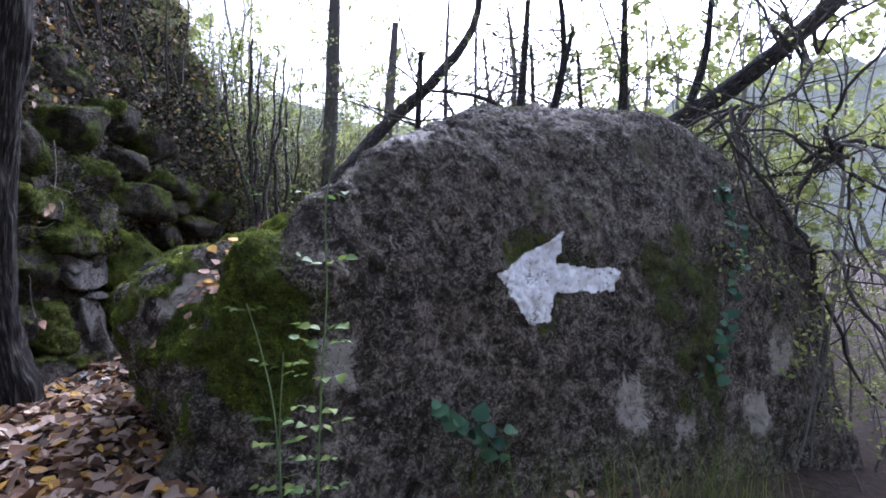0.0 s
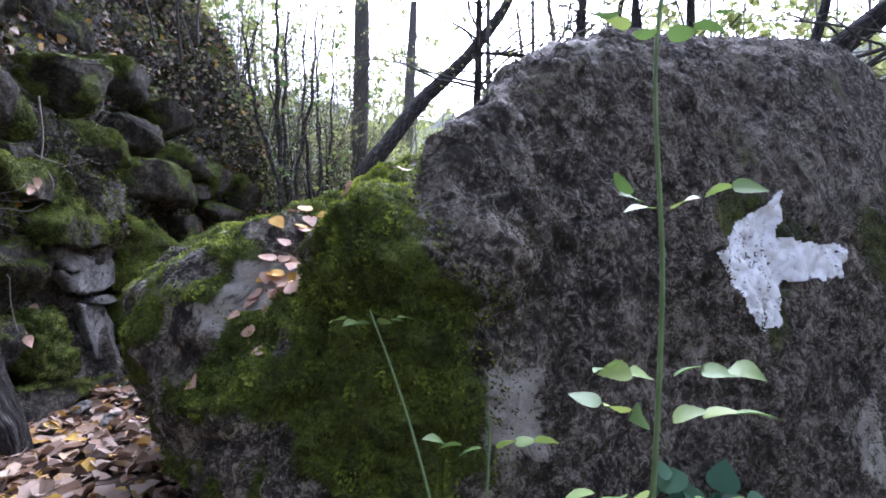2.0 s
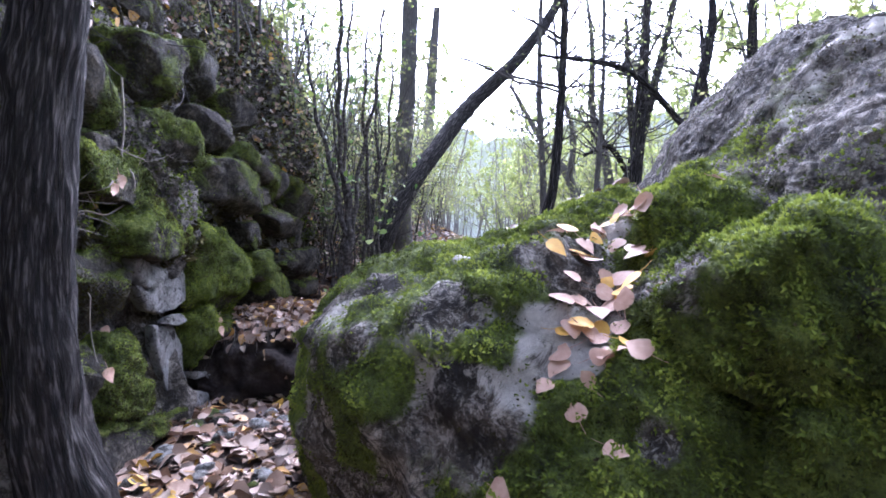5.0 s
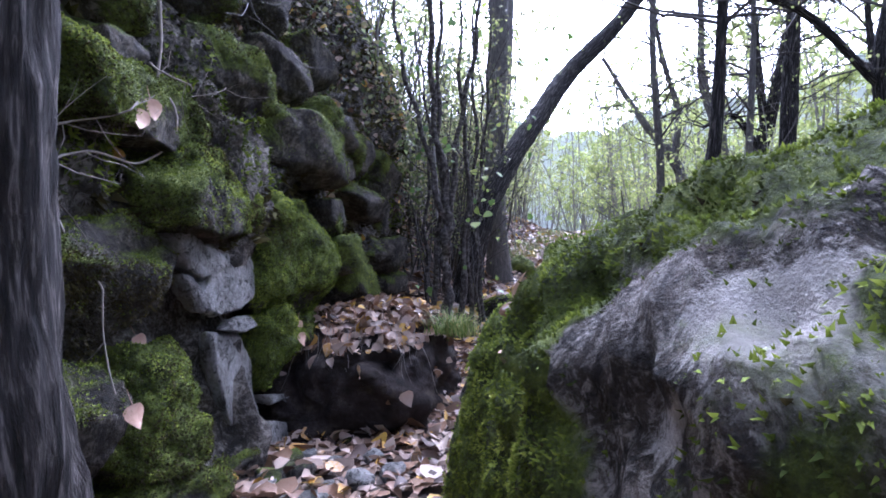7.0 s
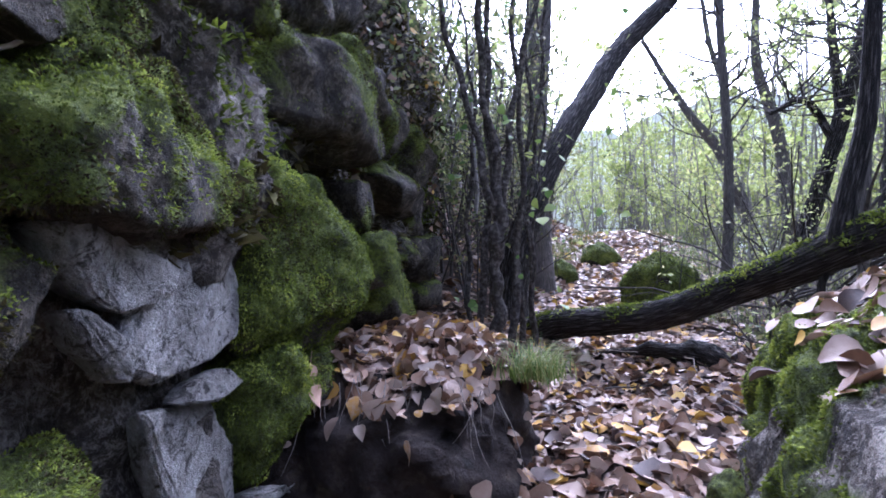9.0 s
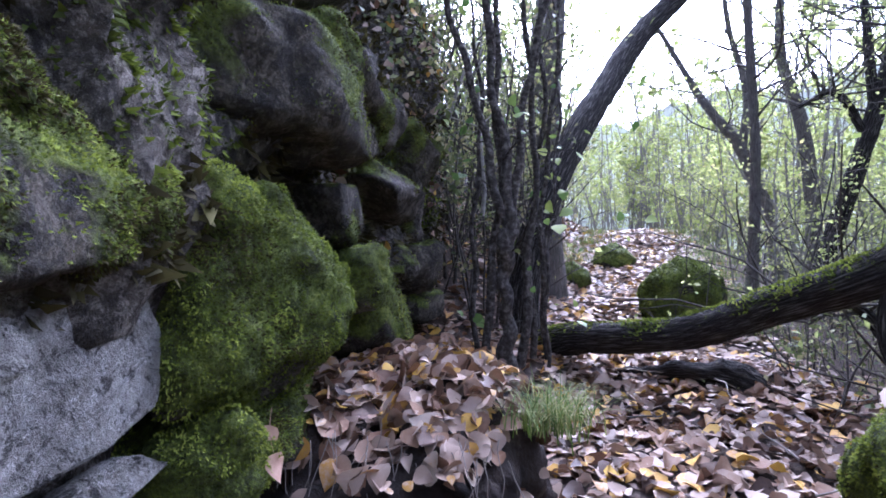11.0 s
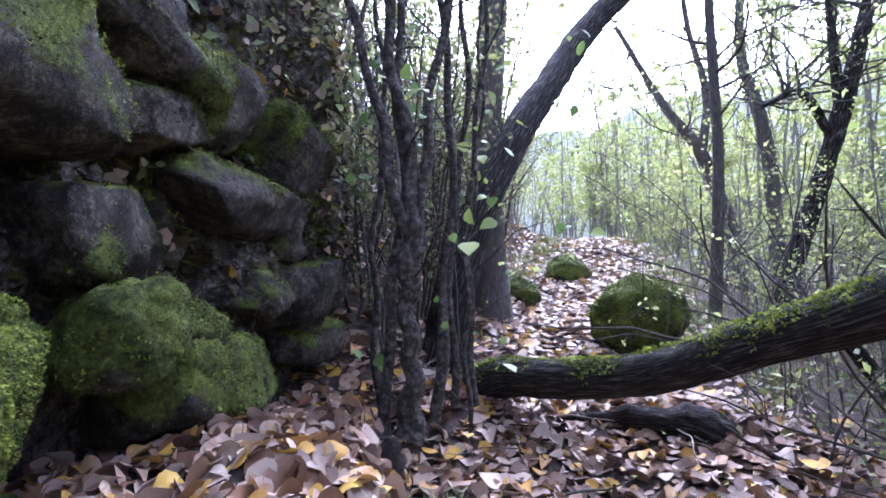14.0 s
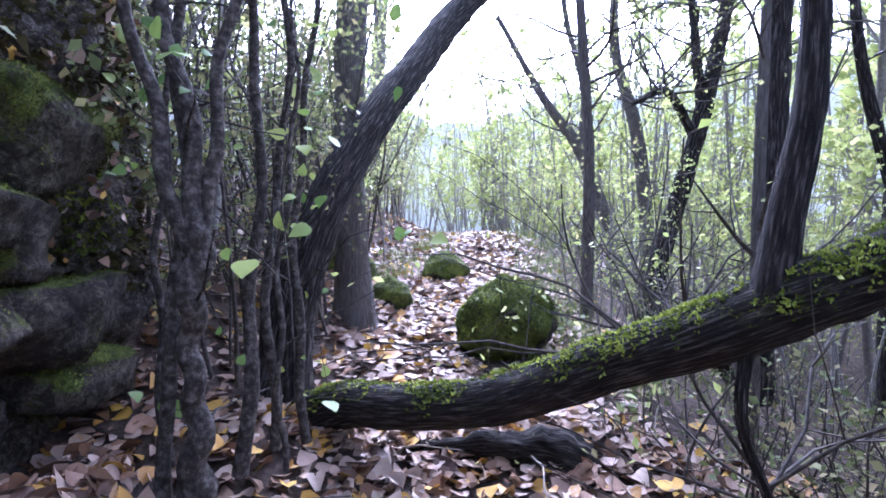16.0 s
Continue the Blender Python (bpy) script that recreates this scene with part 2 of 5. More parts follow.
def fbm(p, scale, octaves=4, seed=0.0):
    """Layered value noise at an array of points, in about -1 to 1."""
    out, amp, q = np.zeros(len(p)), 1.0, np.asarray(p, float) * scale + seed * 17.31
    for _ in range(octaves):
        i = np.floor(q).astype(np.int64)
        f = q - i
        f = f * f * (3 - 2 * f)
        acc = np.zeros(len(p))
        for dx in (0, 1):
            for dy in (0, 1):
                for dz in (0, 1):
                    h = ((i[:, 0] + dx) * 374761393 + (i[:, 1] + dy) * 668265263 + (i[:, 2] + dz) * 2147483647) & 0xFFFFFFFF
                    h = ((h ^ (h >> 13)) * 1274126177) & 0xFFFFFFFF
                    v = ((h ^ (h >> 16)) & 0xFFFF) / 32767.5 - 1
                    acc += v * np.where(dx, f[:, 0], 1 - f[:, 0]) * np.where(dy, f[:, 1], 1 - f[:, 1]) * np.where(dz, f[:, 2], 1 - f[:, 2])
        out += amp * acc
        amp *= 0.5
        q = q * 2.03 + 5.7
    return out


def ball(rings, sides):
    """Directions of a closed sphere grid, and its triangles."""
    th = (np.arange(rings + 1) / rings) * np.pi
    ph = np.arange(sides) / sides * 2 * np.pi
    d = np.stack([np.outer(np.sin(th), np.cos(ph)), np.outer(np.sin(th), np.sin(ph)), np.outer(np.cos(th), np.ones(sides))], -1).reshape(-1, 3)
    i, j = np.meshgrid(np.arange(rings), np.arange(sides), indexing="ij")
    a, b = i * sides + j, i * sides + (j + 1) % sides
    c, e = (i + 1) * sides + (j + 1) % sides, (i + 1) * sides + j
    f = np.stack([a, e, c, b], -1).reshape(-1, 4)
    return d, f


def carve(centre, inside, reach, rings, sides):
    """A closed surface round centre: along each direction the farthest point for which inside() is below zero."""
    d, f = ball(rings, sides)
    lo, hi = np.zeros(len(d)), np.full(len(d), reach)
    for s in np.linspace(0, reach, 26):
        ok = inside(centre + d * s) < 0
        lo = np.where(ok, np.maximum(lo, s), lo)
    hi = lo + reach / 25
    for _ in range(10):
        mid = (lo + hi) / 2
        ok = inside(centre + d * mid[:, None]) < 0
        lo, hi = np.where(ok, mid, lo), np.where(ok, hi, mid)
    return centre + d * lo[:, None], f, d


def normals_of(v, f):
    n = np.zeros_like(v)
    fn = np.cross(v[f[:, 1]] - v[f[:, 0]], v[f[:, 2]] - v[f[:, 0]]) + np.cross(v[f[:, 2]] - v[f[:, 0]], v[f[:, -1]] - v[f[:, 0]])
    for k in range(f.shape[1]):
        np.add.at(n, f[:, k], fn)
    return n / np.maximum(np.linalg.norm(n, axis=1, keepdims=True), 1e-9)


def sample(v, f, count, weight=None):
    """Random points with normals on a quad mesh; weight: a number a face."""
    p0, p1, p2, p3 = (v[f[:, k]] for k in range(4))
    n = np.cross(p2 - p0, p3 - p1)
    area = np.linalg.norm(n, axis=1) / 2
    w = area if weight is None else area * weight
    if w.sum() <= 0:
        return np.zeros((0, 3)), np.zeros((0, 3))
    k = rng.choice(len(f), count, p=w / w.sum())
    a, b = rng.random((2, count, 1))
    pts = (p0[k] * (1 - a) + p1[k] * a) * (1 - b) + (p3[k] * (1 - a) + p2[k] * a) * b
    nn = n[k] / np.maximum(np.linalg.norm(n[k], axis=1, keepdims=True), 1e-9)
    return pts, nn


def basis(n):
    """Two directions across each normal."""
    a = np.where(np.abs(n[:, 2:3]) < 0.9, np.array([[0, 0, 1.0]]), np.array([[1.0, 0, 0]]))
    u = np.cross(a, n)
    u /= np.maximum(np.linalg.norm(u, axis=1, keepdims=True), 1e-9)
    return u, np.cross(n, u)


def moss_tufts(name, pts, nrm, size, mat, blades=4, spread=0.9):
    """Small splayed blades on a surface, with tones in patches and the shade of the gaps put into the tone."""
    m = len(pts)
    u, w = basis(nrm)
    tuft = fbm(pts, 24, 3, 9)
    # random patches, plus painted shading: hollows darker, upward faces lighter
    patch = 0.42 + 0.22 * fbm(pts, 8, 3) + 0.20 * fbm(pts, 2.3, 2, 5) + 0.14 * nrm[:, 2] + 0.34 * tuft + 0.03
    pts = pts + nrm * (np.clip(tuft + 0.2, 0, 1.1) * 0.013)[:, None]
    V, T = [], []
    for _ in range(blades):
        a = rng.random((m, 1)) * 2 * np.pi
        out = u * np.cos(a) + w * np.sin(a)
        side = -u * np.sin(a) + w * np.cos(a)
        s = size * (0.5 + rng.random((m, 1)))
        tip = pts + (nrm * (0.25 + 0.5 * rng.random((m, 1))) + out * spread * (0.2 + 0.8 * rng.random((m, 1)))) * s
        tip[:, 2] -= 0.25 * s[:, 0] * rng.random(m)
        foot = pts - nrm * 0.3 * size
        V += [foot - side * s * 0.3, foot + side * s * 0.3, tip]
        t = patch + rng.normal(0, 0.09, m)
        # feet toned darker than tips, as shade between the blades
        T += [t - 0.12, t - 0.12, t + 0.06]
    n = blades * 3
    V = np.stack(V, 1).reshape(-1, 3)
    T = np.clip(np.stack(T, 1).reshape(-1), 0, 1)
    F = np.arange(m * n).reshape(-1, 3)
    return fast_mesh(name, V, F, mat, False, T)


def tube(points, radii, sides, rough=0.0, seed=0.0):
    """Vertices, quads and uv of a tapered tube along points."""
    p, r = np.asarray(points, float), np.asarray(radii, float)
    t = np.gradient(p, axis=0)
    t /= np.maximum(np.linalg.norm(t, axis=1, keepdims=True), 1e-9)
    ref = np.array([0.31, 0.95, 0.05]) if abs(t[:, 2]).mean() > 0.6 else np.array([0.05, 0.1, 1.0])
    u = np.cross(t, ref)
    u /= np.maximum(np.linalg.norm(u, axis=1, keepdims=True), 1e-9)
    w = np.cross(t, u)
    a = np.arange(sides) / sides * 2 * np.pi
    v = p[:, None] + r[:, None, None] * (u[:, None] * np.cos(a)[None, :, None] + w[:, None] * np.sin(a)[None, :, None])
    if rough:
        q = v.reshape(-1, 3)
        away = (v - p[:, None]).reshape(-1, 3)
        k = 1 + rough * (fbm(q * np.array([1, 1, 0.35]), 9, 4, seed) + 0.5 * fbm(q * np.array([1, 1, 0.3]), 34, 2, seed + 3))
        v = (q - away + away * k[:, None]).reshape(v.shape)
    n = len(p)
    i, j = np.meshgrid(np.arange(n - 1), np.arange(sides), indexing="ij")
    f = np.stack([i * sides + j, i * sides + (j + 1) % sides, (i + 1) * sides + (j + 1) % sides, (i + 1) * sides + j], -1).reshape(-1, 4)
    length = np.concatenate([[0], np.cumsum(np.linalg.norm(np.diff(p, axis=0), axis=1))])
    uv = np.stack([np.tile(np.minimum(a, 2 * np.pi - a) * r.mean() * 2, n), np.repeat(length, sides)], -1)
    return v.reshape(-1, 3), f, uv


def join(tubes):
    V, F, U, k = [], [], [], 0
    for v, f, u in tubes:
        V.append(v), F.append(f + k), U.append(u)
        k += len(v)
    return np.concatenate(V), np.concatenate(F), np.concatenate(U)


def smooth_line(keys, n):
    """A smooth curve through key points (x, y, z, ...) in n steps."""
    k = np.asarray(keys, float)
    s = np.concatenate([[0], np.cumsum(np.linalg.norm(np.diff(k[:, :3], axis=0), axis=1))])
    t = np.linspace(0, s[-1], n)
    g = np.gradient(k, s, axis=0)
    i = np.clip(np.searchsorted(s, t, "right") - 1, 0, len(s) - 2)
    h = (s[i + 1] - s[i])[:, None]
    q = ((t - s[i]) / (s[i + 1] - s[i]))[:, None]
    return (2 * q**3 - 3 * q**2 + 1) * k[i] + (q**3 - 2 * q**2 + q) * h * g[i] + (-2 * q**3 + 3 * q**2) * k[i + 1] + (q**3 - q**2) * h * g[i + 1]


def wander(start, way, length, steps, bend, lift, r):
    """A wavering line from start: its points."""
    p, d = np.array(start, float), np.array(way, float)
    out = [p.copy()]
    for _ in range(steps):
        d = d + r.normal(0, bend, 3) + np.array([0, 0, lift])
        d /= np.linalg.norm(d)
        p = p + d * length / steps
        out.append(p.copy())
    return np.array(out)


LEAF_OUTLINE = np.array([[0, 0], [0.28, 0.03], [0.45, 0.20], [0.45, 0.40], [0.30, 0.64], [0.10, 0.88], [0, 1.0]])


def leaf_shape(width, curl, fold, twist, outline=LEAF_OUTLINE):
    """One leaf of length 1 along y: a folded, curled blade. Returns vertices and triangles."""
    o = np.asarray(outline)
    V = [(0, y, -curl * (y - 0.5) ** 2) for _, y in o]
    n = len(o)
    for s in (-1, 1):
        V += [(s * x * width, y, -curl * (y - 0.5) ** 2 + fold * x + s * twist * x * (y - 0.4)) for x, y in o[1:-1]]
    F = []
    for s, base in ((0, n), (1, n + n - 2)):
        L = [0] + list(range(base, base + n - 2)) + [n - 1]
        for k in range(n - 1):
            quad = [k, k + 1, L[k + 1], L[k]]
            tri = [q for i, q in enumerate(quad) if q not in quad[:i]]
            tris = [tri] if len(tri) == 3 else [[tri[0], tri[1], tri[2]], [tri[0], tri[2], tri[3]]]
            F += [t[::-1] if s else t for t in tris]
    return np.array(V, float), np.array(F)


LEAF_SHAPES = [leaf_shape(1.0, 0.3, 0.15, 0.1), leaf_shape(0.95, -0.4, -0.12, 0.2), leaf_shape(1.05, 0.6, 0.35, -0.2), leaf_shape(0.8, 0.3, 0.6, 0.3), leaf_shape(1.0, 0.1, 0.05, 0.05), leaf_shape(1.1, -0.2, 0.2, -0.3)]
LITE_SHAPES = [leaf_shape(w, c, f, t, [[0, 0], [0.40, 0.06], [0.46, 0.36], [0.20, 0.78], [0, 1.0]]) for w, c, f, t in ((1.0, 0.3, 0.15, 0.1), (0.95, -0.4, -0.12, 0.2), (1.05, 0.7, 0.4, -0.2), (0.8, 0.3, 0.7, 0.3), (1.0, 0.1, 0.05, 0.05), (1.1, -0.2, 0.2, -0.3))]
FAR_SHAPES = [leaf_shape(w, c, f, t, [[0, 0], [0.45, 0.2], [0.30, 0.62], [0, 1.0]]) for w, c, f, t in ((1.0, 0.3, 0.2, 0.1), (0.95, -0.4, -0.12, 0.2), (1.0, 0.1, 0.05, 0.05))]
SMALL_LEAF = (np.array([(0, 0, 0), (0.32, 0.45, 0.07), (0, 1, -0.05), (-0.32, 0.45, 0.07)], float), np.array([(0, 1, 2), (0, 2, 3)]))


def scatter_leaves(name, pts, nrm, size, mat, tones, shapes=None, lean=0.25, vary=0.35, droop=False):
    """Many leaves in one mesh, lying on the normals."""
    shapes = shapes or LEAF_SHAPES
    m = len(pts)
    which = rng.integers(0, len(shapes), m)
    n = nrm + rng.normal(0, lean, (m, 3))
    n /= np.linalg.norm(n, axis=1, keepdims=True)
    u, w = basis(n)
    a = rng.random((m, 1)) * 2 * np.pi
    x, y = u * np.cos(a) + w * np.sin(a), -u * np.sin(a) + w * np.cos(a)
    s = size * (1 + vary * rng.normal(0, 1, m)).clip(0.45, 1.9)
    V, F, T, k = [], [], [], 0
    for j, (lv, lf) in enumerate(shapes):
        sel = np.where(which == j)[0]
        if not len(sel):
            continue
        q = lv - np.array([0, 0.5, 0])
        P = pts[sel, None] + s[sel, None, None] * (q[None, :, 0:1] * x[sel, None] + q[None, :, 1:2] * y[sel, None] + q[None, :, 2:3] * n[sel, None])
        V.append(P.reshape(-1, 3))
        F.append((lf[None] + (np.arange(len(sel)) * len(lv))[:, None, None] + k).reshape(-1, 3))
        T.append(np.repeat(tones[sel], len(lv)))
        k += len(sel) * len(lv)
    return fast_mesh(name, np.concatenate(V), np.concatenate(F), mat, True, np.concatenate(T))


# ---- the ground ----
def path_x(y):
    return np.where(y < 16, -1.3 + 0.195 * (y - 8), 0.26 + 0.05 * (y - 16))


def ground_z(x, y):
    x, y = np.asarray(x, float), np.asarray(y, float)
    z = 0.30 + 0.163 * np.clip(y - 7.7, 0, 8.3) + 0.01 * np.clip(y - 16, 0, 400)
    off = x - path_x(np.maximum(y, 7.0))
    far = np.clip((y - 7.2) / 1.2, 0, 1)
    z = z - far * 0.42 * np.clip(off - 1.0, 0, 4.5) + far * 0.45 * np.clip(-off - 0.75, 0, 3.0)
    z = z - (1 - far) * 0.23 * np.clip(x + 0.9, 0, 6)
    p = np.stack([x.ravel(), y.ravel(), np.zeros(x.size)], -1)
    return z + (0.035 * fbm(p, 1.3, 4)).reshape(x.shape)


def grid_sheet(xs, ys):
    X, Y = np.meshgrid(xs, ys)
    v = np.stack([X, Y, ground_z(X, Y)], -1).reshape(-1, 3)
    w, h = len(xs), len(ys)
    i, j = np.meshgrid(np.arange(h - 1), np.arange(w - 1), indexing="ij")
    f = np.stack([i * w + j, i * w + j + 1, (i + 1) * w + j + 1, (i + 1) * w + j], -1).reshape(-1, 4)
    return v, f


gx = np.concatenate([[-400, -150, -60, -30, -16, -10], np.arange(-6, 8.01, 0.12), [10, 14, 20, 32, 60, 150, 400]])
gy = np.concatenate([[-400, -150, -60, -25, -12, -6], np.arange(-3, 20.01, 0.12), [22, 25, 30, 40, 60, 150, 400]])
gv, gf = grid_sheet(gx, gy)
ground = tagged(new("ground", fast_mesh("ground", gv, gf, GROUND)), "brown forest soil of a footpath under fallen leaves", "ground", kind="structure")


# ---- the hillside over the stone wall ----
def face_x(y, z):
    """The steep face at the path's edge."""
    bulge = 0.42 * np.exp(-((y - 8.2) / 0.8) ** 2) * np.clip((z - 0.9) / 0.8, 0, 1)
    near = -0.5 * np.clip((3.9 - y) / 0.9, 0, 1)
    far = -1.0 * np.clip((y - 9.0) / 1.8, 0, 1)
    back = np.where(z > 2.1, 0.40 * (z - 2.1), 0.0) - 0.35 * np.exp(-((y - 9.0) / 1.2) ** 2) * np.clip((z - 2.0) / 1.5, 0, 1)
    return -3.42 + bulge + near + far - back


hy, hz = np.arange(-4.0, 12.01, 0.06), np.arange(-0.2, 6.41, 0.06)
HY, HZ = np.meshgrid(hy, hz)
top = 6.5 - 0.5 * np.clip((HY - 6) / 3.0, 0, 1) - 2.6 * np.clip((HY - 9.8) / 1.8, 0, 1) + 0.25 * np.sin(HY * 2.3) + 0.12 * np.sin(HY * 7.1)
HZ2 = -0.2 + (HZ + 0.2) * (top + 0.2) / 6.6
HX = face_x(HY, HZ2)
hp = np.stack([HX, HY, HZ2], -1).reshape(-1, 3)
lump = 0.2 * fbm(hp, 1.7, 3, 2) + 0.10 * np.abs(fbm(hp, 5, 3, 5))
hp[:, 0] += lump
hp[:, 2] += 0.08 * fbm(hp, 3, 3, 8)
w = len(hy)
i, j = np.meshgrid(np.arange(len(hz) - 1), np.arange(w - 1), indexing="ij")
hf = np.stack([i * w + j, i * w + j + 1, (i + 1) * w + j + 1, (i + 1) * w + j], -1).reshape(-1, 4)
edge = hp.reshape(len(hz), w, 3)[-1]
behind = edge + np.array([-14, 0, 4.0])
k0 = len(hp)
hv = np.concatenate([hp, behind])
tf = np.stack([np.arange(w - 1) + (len(hz) - 1) * w, np.arange(1, w) + (len(hz) - 1) * w, k0 + np.arange(1, w), k0 + np.arange(w - 1)], -1)
hillside = tagged(new("hillside", fast_mesh("hillside", hv, np.concatenate([hf, tf]), SLOPE)), "steep dark hillside of soil, roots and moss above a stone wall", "hillside", kind="structure")

# ---- the dry stone wall at its foot ----
wall = tagged(new("wall_west"), "old dry stone wall of mossy boulders", "stone wall", kind="structure")
MOSS_PTS, DRY_PTS = [], []


def stone(y0, y1, z0, z1, x, depth, mat, seed, square=0.5, tilt=0.0, moss=0.0, dry=0.0):
    """One wall stone between y0 and y1, z0 and z1: a worn block with facets, its face at x."""
    big_ = (y1 - y0) * (z1 - z0) > 0.2 and y1 < 6.2
    d, f = ball(66, 96) if big_ else ball(26, 38)
    r = np.random.default_rng(seed)
    e = 2.0 / (2.2 + 2.6 * square)
    q = np.sign(d) * np.abs(d) ** e
    q /= np.maximum(np.max(np.abs(q), axis=1, keepdims=True) ** 0.55, 1e-6)
    hard = mat is ROCK_PALE
    for _ in range(22 if hard else 13):
        n = r.normal(0, 1, 3)
        n /= np.linalg.norm(n)
        lim = r.uniform(0.55, 0.9) if hard else r.uniform(0.68, 0.98)
        over = np.maximum(q @ n - lim, 0)
        q = q - over[:, None] * n * (1.0 if hard else 0.85)
    half = np.array([depth, (y1 - y0) / 2, (z1 - z0) / 2])
    v = q * half * 1.01
    c, s = math.cos(radians(tilt)), math.sin(radians(tilt))
    v = np.stack([v[:, 0], c * v[:, 1] - s * v[:, 2], s * v[:, 1] + c * v[:, 2]], -1)
    m = min(half)
    v = v + d * (0.12 * m * fbm(v, 3.4 / (2 * m), 4, seed))[:, None] + d * (0.006 * fbm(v, 45, 3, seed))[:, None]
    mid = np.array([x - depth, (y0 + y1) / 2, (z0 + z1) / 2])
    world_v = v + mid
    vn = normals_of(v, f)
    vn = np.where((vn * d).sum(1, keepdims=True) < 0, -vn, vn)
    grow = np.clip(1.1 * moss - 0.45 + 0.9 * fbm(world_v, 3.2, 3, 4) + 0.5 * vn[:, 2], 0, 1) if moss else np.zeros(len(v))
    pale = 0.16 * np.clip(fbm(world_v, 2.1, 3, 14) * 2, 0, 1) * (1 - grow)
    v = v + vn * (grow * (0.018 + 0.022 * fbm(world_v, 17, 3, 15)))[:, None]
    world_v = v + mid
    ob = part("stone", fast_mesh("stone", v, f, mat, True, grow, None, pale), wall)
    ob.location = mid
    for amount, heap, up in ((moss, MOSS_PTS, 0.55), (dry, DRY_PTS, 0.0)):
        if amount:
            fc = world_v[f].mean(1)
            n = np.cross(world_v[f[:, 2]] - world_v[f[:, 0]], world_v[f[:, 3]] - world_v[f[:, 1]])
            n /= np.maximum(np.linalg.norm(n, axis=1, keepdims=True), 1e-9)
            mask = np.clip(1.1 * amount - 0.45 + 0.9 * fbm(fc, 3.2, 3, 4) + up * n[:, 2] + 0.1, 0, 1) * (n[:, 0] > -0.35)
            size = (y1 - y0) * (z1 - z0)
            p, nn = sample(world_v, f, int((42000 if y1 < 6.5 and z1 < 2.2 else 12000) * size * amount) + 30, mask)
            heap.append((p, nn))
    return ob


